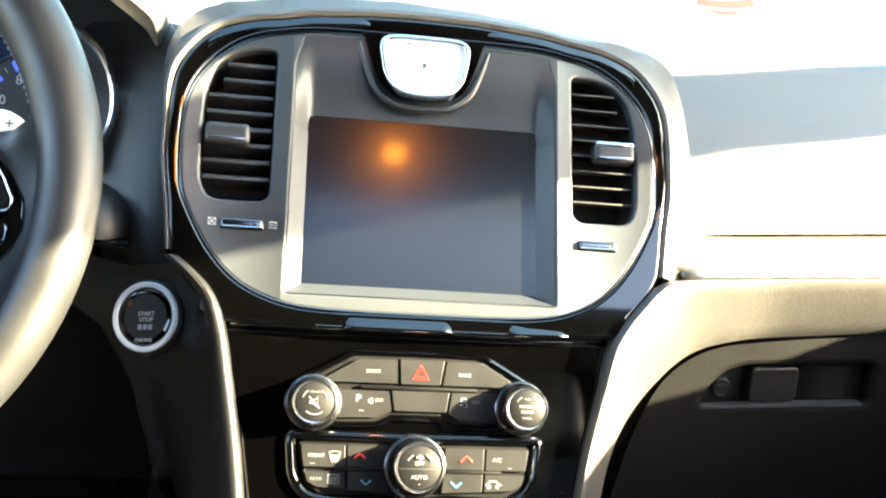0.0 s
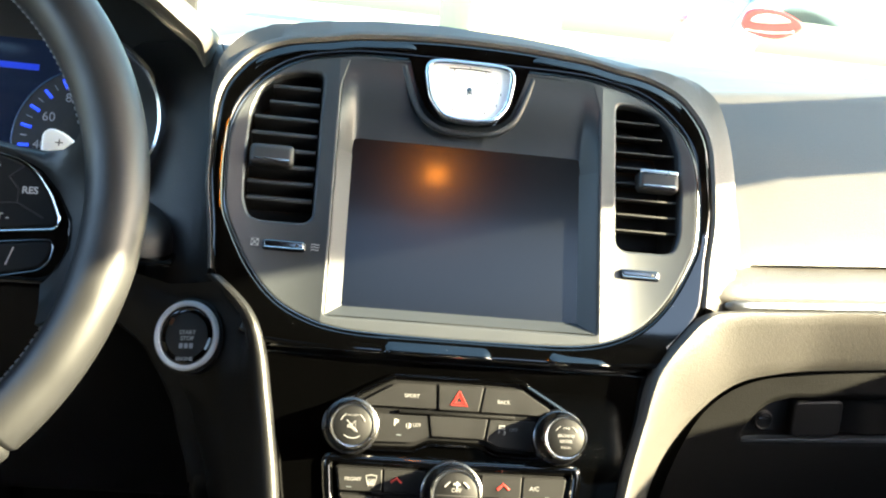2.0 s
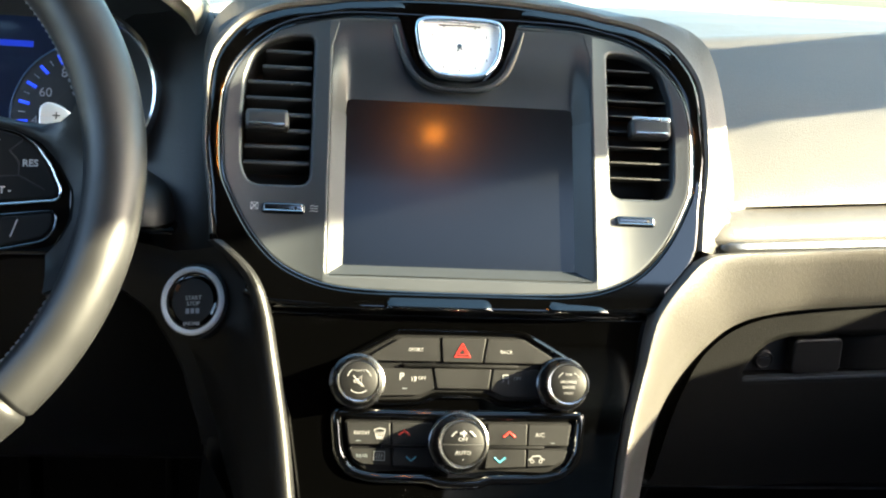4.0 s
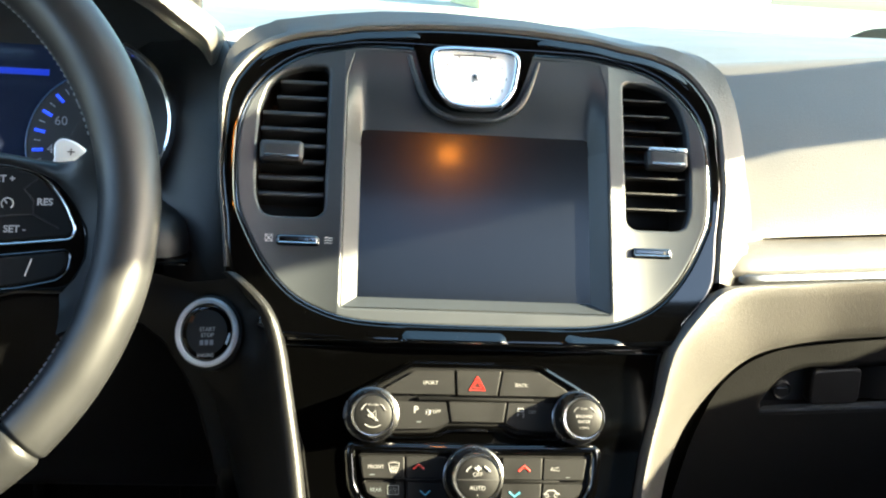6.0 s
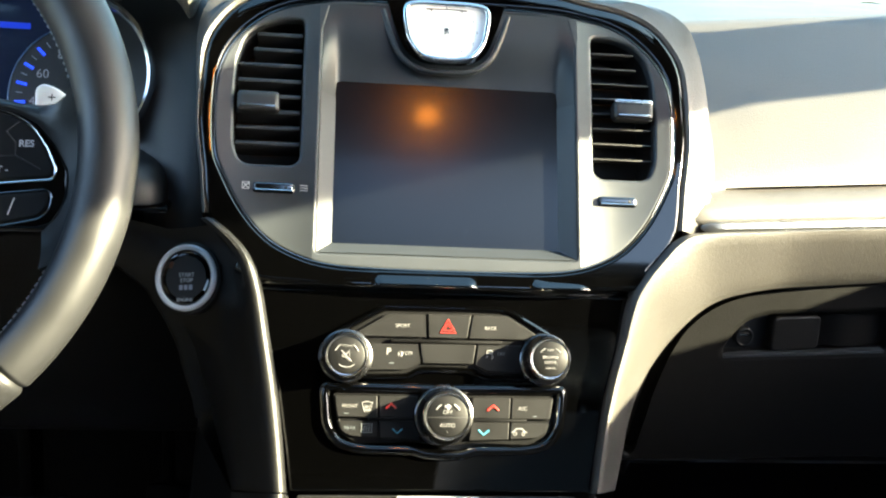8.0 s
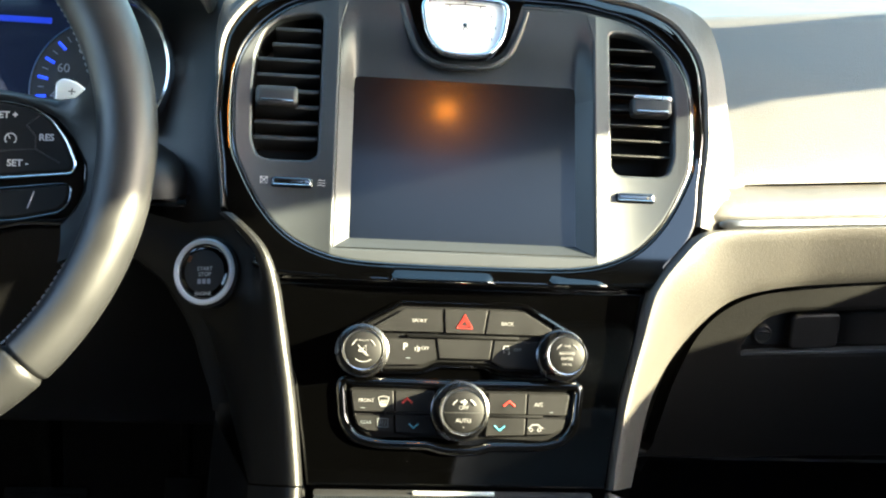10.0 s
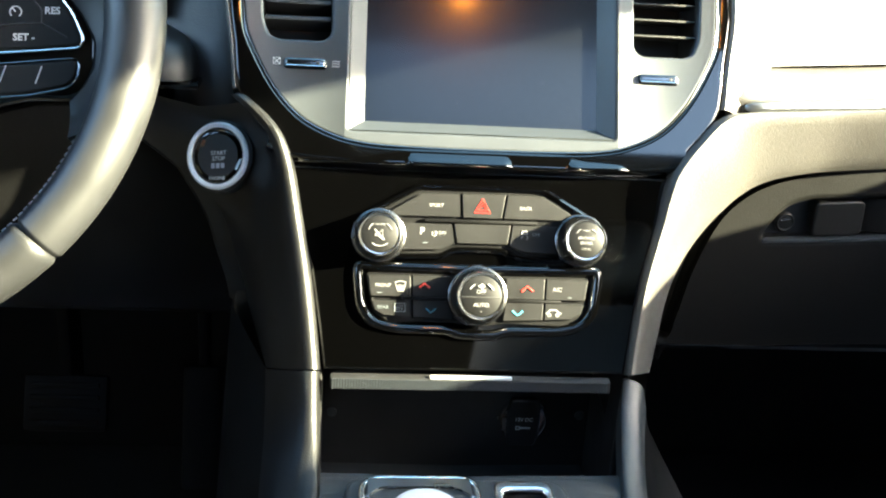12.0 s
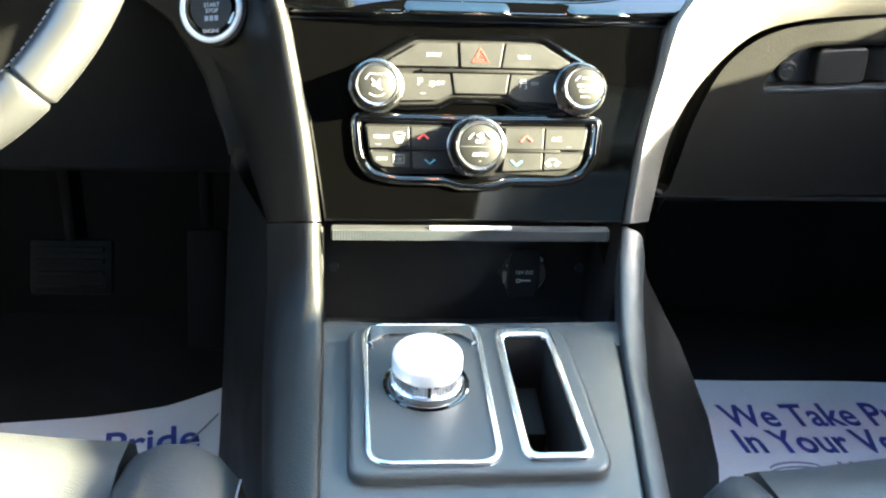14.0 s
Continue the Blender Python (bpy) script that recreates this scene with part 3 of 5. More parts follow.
    low_text("BROWSE", 3.0, 74.3, -84.9, k, None, 25.2)
    low_text("ENTER", 3.0, 74.3, -88.6, k, None, 25.2)
    low_text("TUNE", 2.0, 74.3, -79.6, k, None, 25.2)
    low_text("SCROLL", 2.0, 74.3, -92.8, k, None, 25.2)
    stroke(arc(74.3, -86, 8.6, 118, 150), k, SUNPRINT, 0.0003, False, "arrow", 25.3)
    stroke(arc(74.3, -86, 8.6, 62, 30), k, SUNPRINT, 0.0003, False, "arrow", 25.3)


radio_controls()


def climate_controls():
    t = thing("climate_controls", on(0, -130), "grey climate buttons round a chrome-ringed fan knob", "control panel")
    well = mm(mirrored([(0, -113), (83, -113), (77, -142), (64, -149.5), (20, -148.3), (0, -151)]))
    part("well", plate([rounded(well, 0.004)], -0.001, 0.0012, LOW, 0.0005), WELL, t)
    rim = mm(mirrored([(0, -109.5), (87.5, -108.5), (88.5, -113), (86, -138), (77.5, -149.5), (60, -153.5), (22, -154), (14, -157), (0, -157.5)]))
    part("well_rim", wire([(*p, 0.0012) for p in rounded(rim, 0.008)], 0.0040, LOW, True, 3), GLOSS, t)
    b = key([(-81.2, -114.8), (-50, -114.8), (-49.4, -130.4), (-78.8, -130.4)], t, "front_defrost_button")
    low_text("FRONT", 3.5, -69.8, -122.4, b)
    stroke([(-61.0, -119.9), (-57.2, -118.9), (-53.4, -119.9), (-54.8, -125.2), (-59.6, -125.2)], b, SUNPRINT, 0.00035, True)
    for x in (-58.8, -57.2, -55.6):
        stroke([(x, -121.6), (x + 0.5, -122.6), (x - 0.5, -123.6), (x, -126.8)], b, SUNPRINT, 0.0003)
    stroke([(-74, -127.8), (-70.5, -127.8)], b, DIMSHADEPRINT, 0.0003, False, "indicator")
    b = key([(-49, -114.8), (-20, -114.8), (-20, -130.4), (-48.4, -130.4)], t, "driver_warmer_button")
    stroke([(-43.6, -123.6), (-39.8, -120.4), (-36.0, -123.6)], b, RED, 0.0008, False, "up_arrow")
    b = key([(-78.5, -132.4), (-49.3, -132.4), (-48.6, -145.3), (-69, -144.2), (-75.8, -140.5)], t, "rear_defrost_button")
    # REAR marks dimmed for the fan knob's shadow
    low_text("REAR", 3.5, -69.5, -138.2, b, DIMSHADEPRINT)
    stroke([(-61.2, -135.2), (-53.6, -135.2), (-53.6, -141.2), (-61.2, -141.2)], b, DIMSHADEPRINT, 0.00035, True)
    for x in (-59.2, -57.4, -55.6):
        stroke([(x, -136.4), (x + 0.5, -137.6), (x - 0.5, -138.8), (x, -140.2)], b, DIMSHADEPRINT, 0.0003)
    b = key([(-48.2, -132.4), (-20, -132.4), (-18, -146.6), (-47.6, -145.4)], t, "driver_cooler_button")
    stroke([(-38.4, -138.4), (-34.8, -141.6), (-31.2, -138.4)], b, BLUE, 0.0006, False, "down_arrow")
    b = key([(20, -114.8), (49, -114.8), (48.4, -130.4), (20, -130.4)], t, "passenger_warmer_button")
    stroke([(31.6, -124.2), (35.8, -120.6), (40.0, -124.2)], b, RED, 0.0008, False, "up_arrow")
    b = key([(50, -114.8), (81.2, -114.8), (78.8, -130.4), (49.4, -130.4)], t, "air_conditioning_button")
    low_text("A/C", 4.2, 58.2, -122.6, b)
    stroke([(66, -128.2), (69, -128.2)], b, DIMSHADEPRINT, 0.0003, False, "indicator")
    part("divider", block(0.021, 0.061, -0.1327, -0.1303, 0, 0.0050, 0.0007, LOW), WELL, t)
    part("divider", block(-0.056, -0.021, -0.1327, -0.1303, 0, 0.0050, 0.0007, LOW), WELL, t)
    b = key([(20, -132.6), (48.2, -132.6), (47.6, -145.4), (18, -146.6)], t, "passenger_cooler_button")
    stroke([(24.8, -138.6), (28.8, -142.0), (32.8, -138.6)], b, BLUE, 0.0007, False, "down_arrow")
    b = key([(49.3, -132.6), (78.5, -132.6), (75.8, -140.5), (69, -144.2), (48.6, -145.3)], t, "recirculation_button")
    stroke([(47.8 + 2, -140.2), (51.4, -139.2), (53.2, -137.4), (57.8, -137.4), (59.4, -139.2), (61.6, -140.0)], b, SUNPRINT, 0.0005)
    stroke(arc(52.4, -141.0, 1.2, 0, 360), b, SUNPRINT, 0.0003, True)
    stroke(arc(58.6, -141.0, 1.2, 0, 360), b, SUNPRINT, 0.0003, True)
    k = knob("fan_knob", -1.2, -128.4, 0.0212, t, 0.028)
    part("cap_gap", block(-0.0150, 0.0150, -0.0004, 0.0004, 0, 0.0004, 0.0001, LOW @ Matrix.Translation((-0.0012, -0.1292, 0.028))), RUBBER, k)
    low_text("OFF", 4.0, -1.2, -125.6, k, None, 28.2)
    low_text("AUTO", 4.0, -1.2, -134.8, k, None, 28.2)
    stroke([(-3.6, -121.6), (1.2, -121.6)], k, SUNPRINT, 0.0010, False, "fan_icon", 28.3)
    stroke([(-1.2, -119.6), (-1.2, -123.6)], k, SUNPRINT, 0.0008, False, "fan_icon", 28.3)
    stroke(arc(-1.2, -128.4, 9.4, 118, 150), k, SUNPRINT, 0.0005, False, "arrow", 28.3)
    stroke(arc(-1.2, -128.4, 9.4, 62, 30), k, SUNPRINT, 0.0008, False, "arrow", 28.3)
    part("dot", lathe([(0.0004, 0), (0.0004, 0.0002)], LOW @ Matrix.Translation((-0.0012, -0.1394, 0.028)), 8), SUNPRINT, k)


climate_controls()


# ---------------------------------------------------------------- dashboard
def lerp(a, b, f):
    return Vector(a) * (1 - f) + Vector(b) * f


FACING = Vector((0, -math.cos(LEAN), math.sin(LEAN)))


START = Matrix.Translation((-0.1933, 0.0115, 0.8642)) @ STACK.to_3x3().to_4x4() @ pose(0, 0, 0, 4, -22) @ Matrix.Scale(1.05, 4)


def crest(x):
    """Height of the hump over the centre stack."""
    xs = (-0.24, -0.206, -0.166, -0.114, -0.075, -0.026, 0.034, 0.075, 0.109, 0.159, 0.189, 0.223, 0.26)
    zs = (1.066, 1.0745, 1.0855, 1.094, 1.0985, 1.1005, 1.0985, 1.095, 1.0895, 1.083, 1.078, 1.070, 1.066)
    return float(np.interp(x, xs, zs))


PAD = [(0.190, 1.066), (0.176, 1.0635), (0.168, 1.058), (0.150, 1.046), (0.118, 1.026), (0.088, 1.005), (0.062, 0.984), (0.042, 0.966), (0.0275, 0.953), (0.0245, 0.9475), (0.0325, 0.9452), (0.0205, 0.9432), (0.0105, 0.937), (0.004, 0.9275), (0.004, 0.924), (0.0065, 0.9205), (0.008, 0.906)]


def pad_depth(z):
    return float(np.interp(z, [q[1] for q in reversed(PAD)], [q[0] for q in reversed(PAD)]))


def dashboard():
    t = thing("dashboard", (0, 0.2, 0.95), "dark grained vinyl dashboard with a stitched soft pad", "dashboard")
    # rolled edge of the pad round the gloss ring
    half = spline([(p[0], p[1]) for p in RING_HALF], 6, False)
    edge = [(-x, v) for x, v in reversed(half)][:-1] + list(half)
    n = len(edge)
    rows = [[] for _ in range(9)]
    for i, (u, v) in enumerate(edge):
        a, b = edge[max(0, i - 1)], edge[min(n - 1, i + 1)]
        tx, ty = b[0] - a[0], b[1] - a[1]
        k = math.hypot(tx, ty)
        nx, ny = -ty / k, tx / k
        top = max(0.0, min(1.0, (v - 120) / 70))
        # the roll is slim down the driver's side
        slim = 1 - 0.6 * max(0.0, min(1.0, (150 - v) / 40)) * (1 if u < 0 else 0)
        for r, (d, w) in enumerate(((-0.5, -6), (0.0, 8), (1.2, 12.2), (3.8, 13.8), (7.0, 12.4))):
            rows[r].append(on(u + nx * d * slim, v + ny * d * slim, w))
        # behind the roll the pad runs back to the crest, or down the flanks
        low = on(u + nx * 9.3 * slim, v + ny * 9.3 * slim, 8)
        z = crest(low.x)
        back = Vector((low.x * 1.01, low.y + 0.011, min(z, low.z + 0.03)))
        if u < -150:
            side = on(u + nx * 10.5 * slim, v + ny * 10.5 * slim, -6)
            far = on(u + nx * 12 * slim, v + ny * 12 * slim, -34)
        elif u > 110:
            wide = float(np.interp(v, (15, 35, 60, 110, 140, 165, 190), (11, 15, 20, 22, 23, 26, 30)))
            near = max(9.0, 0.6 * wide)
            low = on(u + nx * near, v + ny * near, 11.0)
            far = on(u + nx * (wide + 15), v + ny * (wide + 15), 0)
            far.y = pad_depth(far.z) + 0.10 * max(0.0, far.x - 0.2) + 0.003
            side = on(u + nx * wide, v + ny * wide, 7.5)
            k = max(0.0, min(1.0, (u - 112) / 48))
            k = k * k * (3 - 2 * k)
            mid = on(u + nx * 9.3, v + ny * 9.3, 8)
            low = lerp(mid, low, k)
            side, far = lerp(back, side, k), lerp(Vector((mid.x * 1.02, 0.19, z - 0.004)), far, k)
        else:
            side, far = back, Vector((low.x * 1.02, 0.19, z - 0.004))
        rows[5].append(low)
        rows[6].append(lerp(side, back, top))
        rows[7].append(lerp(far, Vector((low.x * 1.05, 0.19, z - 0.006)), top))
        rows[8].append(lerp(far, Vector((low.x * 1.05, 0.30, z - 0.03)), top) + Vector((0, 0.04, -0.004)))
    part("stack_pad", loft(rows), LEATHER, t)
    # dash top, running out to the windscreen
    rows = []
    for y in (0.180, 0.184, 0.189, 0.21, 0.26, 0.34, 0.44, 0.56, 0.68):
        row = []
        for j in range(41):
            x = -0.78 + 1.56 * j / 40
            z = 1.063 + 0.018 * min(1, (y - 0.165) / 0.3) + 0.05 * max(0, x - 0.2) * (1 - (y - 0.165) / 0.6) - (0.010 if y < 0.182 else 0.004 if y < 0.186 else 0.001 if y < 0.2 else 0)
            mid = max(0.0, min(1.0, (0.29 - abs(x)) / 0.06))
            z = max(z - 0.006 * mid, crest(x) - 0.006 - 0.02 * max(0, y - 0.2)) if abs(x) < 0.24 else z - 0.006 * mid
            row.append((x, y + 0.10 * max(0, x - 0.2), z))
        rows.append(row)
    part("top_pad", loft(rows), LEATHER, t)
    # face of the passenger's side, from the top edge down to the strip
    prof = PAD
    rows = []
    for x in [0.188, 0.19, 0.20, 0.212, 0.225, 0.24, 0.26] + [0.30 + 0.05 * i for i in range(10)]:
        d = max(0.0, x - 0.2)
        inn = max(0.0, min(1.0, (0.212 - x) / 0.026))
        soft = max(0.0, min(1.0, (x - 0.212) / 0.04))
        row = []
        for k, (y, z) in enumerate(prof):
            f = (z - 0.92) / 0.15
            if 8 <= k <= 11:
                y = y * soft + (0.0255 - 0.0016 * (k - 8)) * (1 - soft) if k in (9, 10) else y
            row.append((x, y + 0.10 * d + 0.004 * inn * inn, z + d * (0.035 + 0.05 * f)))
        rows.append(row)
    part("passenger_pad", loft(rows), LEATHER, t)
    # slim metal strip
    rows = []
    for x in [0.200, 0.206] + [0.22 + 0.05 * i for i in range(11)]:
        d = x - 0.2
        g = 0.0 if x < 0.202 else 1.0
        rows.append([(x, y * g + 0.004 * (1 - g) + 0.10 * d, 0.9207 + (z - 0.9207) * (0.35 + 0.65 * g) + 0.032 * d) for y, z in ((0.006, 0.9255), (0.0005, 0.9243), (-0.0012, 0.9207), (0.0005, 0.9171), (0.006, 0.9160))])
    part("trim_strip", loft(rows), STRIP, t, "slim satin metal trim strip")
    # lower roll, which sweeps down beside the centre panel
    sec = []
    for x in (0.75, 0.62, 0.5, 0.42, 0.36, 0.31, 0.275):
        d = x - 0.2
        sec.append((Vector((x, 0.002 + 0.10 * d, 0.9165 + 0.032 * d)), Vector((x + 0.012, 0.008 + 0.08 * d, 0.866 + 0.05 * d)), 0.016))
    sec += [(Vector((0.235, 0.003, 0.9175)), Vector((0.268, 0.005, 0.8705)), 0.0165), (Vector((0.205, 0.001, 0.9170)), Vector((0.254, 0.002, 0.8685)), 0.017),
            (on(182, 13, 7), Vector((0.236, 0.0, 0.8660)), 0.018), (on(173, 6, 9), Vector((0.2225, 0.0, 0.8600)), 0.018), (on(162, -8, 9), Vector((0.210, -0.002, 0.852)), 0.018), (on(149, -22, 9), Vector((0.200, -0.004, 0.842)), 0.018), (on(139, -36, 7), Vector((0.191, -0.006, 0.8335)), 0.018),
            (on(135.8, -53, 4), Vector((0.1785, -0.010, 0.819)), 0.018), (on(134.4, -69, 0), Vector((0.1675, -0.016, 0.805)), 0.017), (on(128, -90, 0), Vector((0.1570, -0.026, 0.788)), 0.016), (on(122, -112, -1), Vector((0.149, -0.038, 0.771)), 0.015), (on(117.5, -137, -3), Vector((0.1445, -0.050, 0.752)), 0.014), (on(114.5, -157, -5), Vector((0.1395, -0.060, 0.739)), 0.013), (on(111.5, -184, -6), Vector((0.1365, -0.066, 0.7285)), 0.012)]
    for turn in range(2):
        sec = [sec[0]] + [(lerp(q[0], lerp(p[0], r[0], 0.5), 0.3), lerp(q[1], lerp(p[1], r[1], 0.5), 0.3), q[2]) for p, q, r in zip(sec, sec[1:], sec[2:])] + [sec[-1]]
    ends = [spline([tuple(q[k]) for q in sec], 3, False) for k in (0, 1)]
    bulge = spline([(q[2], 0.0) for q in sec], 3, False)
    sec = [(Vector(a), Vector(b), h[0]) for a, b, h in zip(ends[0], ends[1], bulge)]
    rows = []
    for a, b, h in sec:
        under = max(0.0, min(1.0, (b.x - 0.14) / 0.22))
        under = under * under * (3 - 2 * under)
        b = b + Vector((0, 0.008 + 0.012 * under, -0.002 - 0.003 * under))
        h = h * (1 + 0.15 * under)
        row = [a - FACING * 0.012]
        for f, g in ((0.0, 0.25), (0.025, 0.6), (0.07, 0.88), (0.14, 0.98), (0.28, 0.96), (0.45, 0.84), (0.63, 0.66), (0.80, 0.46), (0.93, 0.24), (1.0, -0.15)):
            row.append(lerp(a, b, f) + FACING * h * g)
        row.append(b + Vector((0.004, 0.045, 0.002)))
        rows.append(row)
    part("lower_pad", loft(rows), LEATHER, t)
    # driver's side: flank beside the stack, with the starter button let into it
    sec = [(-171.5, 10, 9.5, 0.9), (-161.5, 1.4, 11.5, 1), (-151.8, -8, 12, 1), (-145.2, -17, 12, 1), (-140, -28, 11, 1), (-136.6, -40, 9, 1), (-134.3, -50, 6.8, 1), (-130.8, -69, 3.8, 1), (-125, -100, 2, 1), (-121, -125, 0, 1), (-117.5, -152, -2, 1), (-114, -184, -4, 1)]
    sec = spline(sec, 4, False)
    face = START.to_3x3() @ Vector((0, 0, 1))
    rows = []
    for u, v, w, f in sec:
        p = on(u, v, w)
        row = [on(u + 1, v, w - 14)]
        for du, dw in ((0.5, 0), (-0.2, 4), (-1.4, 7), (-3.8, 8.8), (-7.0, 8.8), (-11, 6.0), (-17, -1.5), (-24, -12), (-32, -24), (-40, -36)):
            row.append(on(u + du, v - 4 * (1 - f) * abs(du) / 20, w + dw * f))
        zl = min(p.z, 0.9105)
        low = max(0.0, min(1.0, (0.86 - p.z) / 0.12))
        lean = 0.35 * (zl - 0.862)
        edge = float(np.interp(zl, (0.70, 0.729, 0.756, 0.78, 0.803, 0.823, 0.848, 0.87, 0.90), (-0.189, -0.191, -0.194, -0.2, -0.205, -0.214, -0.230, -0.262, -0.31)))
        deep = 0.034 + lean * (1 - low) + 0.004 * low
        row += [Vector((edge + 0.016, deep, zl)), Vector((edge + 0.005, deep + 0.0015, zl)), Vector((edge + 0.001, deep + 0.005, zl)), Vector((edge, deep + 0.012, zl)), Vector((edge + 0.002, deep + 0.05, zl))]
        for k in range(7, len(row)):
            d = row[k] - START.translation
            out = d.dot(face)
            flat = (d - face * out).length
            most = -0.0015 + 0.45 * max(0.0, flat - 0.027)
            if out > most and flat < 0.066:
                row[k] = row[k] - face * (out - most) * min(1.0, (0.066 - flat) / 0.022)
        rows.append(row)
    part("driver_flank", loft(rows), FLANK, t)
    rows = [[(x, 0.036 + dy, z) for x, dy in ((-0.11, 0.0), (-0.172, 0.0), (-0.184, 0.0015), (-0.1875, 0.005), (-0.189, 0.012), (-0.187, 0.05))] for z in (0.75, 0.70, 0.65, 0.58)]
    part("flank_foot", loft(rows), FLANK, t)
    # upright panel between the pad's roll and the instruments
    rows = []
    for z, y in ((0.880, 0.021), (0.9085, 0.0275), (0.93, 0.0355), (0.97, 0.053), (1.01, 0.074), (1.04, 0.098), (1.06, 0.118), (1.066, 0.15)):
        rows.append([(-0.172, y + 0.004, z), (-0.183, y, z), (-0.20, y + 0.006, z), (-0.222, y + 0.02, z), (-0.245, y + 0.045, z), (-0.30, y + 0.07, z)])
    part("side_panel", loft(rows), UPRIGHT, t)
    # knee panels under the wheel
    rows = []
    for z, y in ((0.905, 0.058), (0.88, 0.052), (0.85, 0.050), (0.80, 0.055), (0.74, 0.07), (0.705, 0.085), (0.69, 0.11), (0.685, 0.2)):
        rows.append([(x, y + 0.02 * max(0, -x - 0.35), z) for x in (-0.165, -0.24, -0.30, -0.36, -0.45, -0.60, -0.76)])
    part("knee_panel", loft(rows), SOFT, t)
    return t


dashboard()


def glove_box():
    t = thing("glove_box", (0.45, 0.04, 0.78), "dark glove box door with a recessed latch", "glove box")
    m = Matrix(((1, 0, 0, 0), (0.06, 0, -1, 0.030), (0, 1, 0.0, 0), (0, 0, 0, 1))) @ Matrix.Translation((-0.1, 1.093, 0)) @ Matrix.Diagonal((1.028, 1.028, 1, 1)) @ Matrix.Translation((0.1, -1.093, 0))
    edge = spline([(0.74, 0.900), (0.40, 0.881), (0.30, 0.874), (0.255, 0.866), (0.225, 0.855), (0.2025, 0.836), (0.1890, 0.812), (0.1785, 0.78), (0.1725, 0.75), (0.169, 0.73), (0.172, 0.706), (0.30, 0.708), (0.74, 0.722)], 5)
    hole = rounded([(0.2390, 0.8090), (0.2475, 0.8250), (0.2590, 0.8375), (0.2760, 0.8425), (0.392, 0.8465), (0.392, 0.8125)], 0.006)
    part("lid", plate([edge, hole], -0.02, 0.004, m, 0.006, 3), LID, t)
    part("latch_recess", plate([offset(hole, 0.002)], -0.026, -0.0125, m, 0.001), RUBBER, t)
    part("latch", plate([rounded([(0.2825, 0.8105), (0.2820, 0.8405), (0.3250, 0.8425), (0.3260, 0.8125)], 0.006)], -0.013, 0.0015, m, 0.002), BUTTON, t)
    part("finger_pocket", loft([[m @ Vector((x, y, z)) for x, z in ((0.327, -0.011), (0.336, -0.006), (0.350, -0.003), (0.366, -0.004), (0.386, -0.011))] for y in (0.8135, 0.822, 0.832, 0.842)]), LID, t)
    part("lock", lathe([(0.0085, -0.014), (0.0085, -0.0085), (0.007, -0.0075), (0.0060, -0.0085)], m @ Matrix.Translation((0.2622, 0.8197, 0)), 32), BUTTON, t)
    part("lock_slot", block(-0.0048, 0.0048, -0.0007, 0.0007, -0.0090, -0.0072, 0.0002, m @ Matrix.Translation((0.2622, 0.8222, 0))), ALU, t)
    part("latch_lip", block(0.240, 0.386, -0.0013, 0.0013, -0.004, 0.0062, 0.001, m @ Matrix.Translation((0, 0.8005, 0)) @ pose(0, 0, 0, 0, 0, 1.7)), SATIN, t)
    # underside of the dash below it
    rows = [[(x, y, z) for x in (0.14, 0.3, 0.5, 0.75)] for y, z in ((0.03, 0.708), (0.05, 0.695), (0.12, 0.685), (0.35, 0.68))]
    part("underside", loft(rows), RUBBER, t)


glove_box()


def start_button():
    m = START
    t = thing("start_button", m.translation, "round engine start button with a white ring", "start button")
    part("socket", lathe([(0.0262, -0.012), (0.0262, 0.0005), (0.0245, 0.0022), (0.0228, 0.0024)], m, 56), RUBBER, t)
    part("ring", lathe([(0.0243, 0.001), (0.0240, 0.0034), (0.0228, 0.0044), (0.0205, 0.0040), (0.0200, 0.001)], m, 64), material("pale_ring", (0.80, 0.81, 0.83), 0.40, 0.2), t, "pale satin ring")
    part("cap", lathe([(0.0203, -0.002), (0.0200, 0.0018), (0.0185, 0.0026), (0.0128, 0.0022), (0.0125, 0.0012), (0.0118, 0.0012)], m, 56), GLOSS, t)
    for k, s in enumerate(("START", "STOP")):
        words(s, 0.0042, m @ Matrix.Translation((0.0006, 0.0020 - 0.0040 * k, 0.0026)), PRINT, t)
    for k in range(3):
        part("small_mark", block(-0.0052 + 0.0038 * k, -0.0024 + 0.0038 * k, -0.0088, -0.0052, 0.0024, 0.0027, 0.0003, m), INKGREY, t)
    words("ENGINE", 0.0036, m @ Matrix.Translation((-0.0004, -0.0160, 0.0029)), PRINT, t)
    part("indicator", block(-0.0013, 0.0013, -0.0024, 0.0024, 0, 0.0005, 0.0004, m @ Matrix.Translation((-0.0115, 0.0095, 0.0026)) @ pose(0, 0, 0, 0, 0, -25)), AMBER, t, "unlit amber indicator")


start_button()


def column_shroud():
    t = thing("column_shroud", (-0.26, 0.04, 0.93), "rounded dark shroud beside the steering column", "shroud")
    rows = []
    for x, f in ((-0.2115, 0.0), (-0.2125, 0.35), (-0.216, 0.65), (-0.224, 0.86), (-0.236, 0.96), (-0.25, 1.0), (-0.30, 1.0)):
        rows.append([(x, 0.048 - 0.03 * f * math.cos(radians(a)), 0.917 + 0.031 * f * math.sin(radians(a))) if a < 95 else (x, 0.09, 0.917 + 0.032 * f) for a in (0, 15, 30, 45, 60, 75, 90, 120)])
    part("shroud_shell", loft(rows), UPRIGHT, t)
    part("ledge", block(-0.31, -0.209, 0.02, 0.06, 0.9115, 0.9165, 0.002), GLOSS, t)


column_shroud()


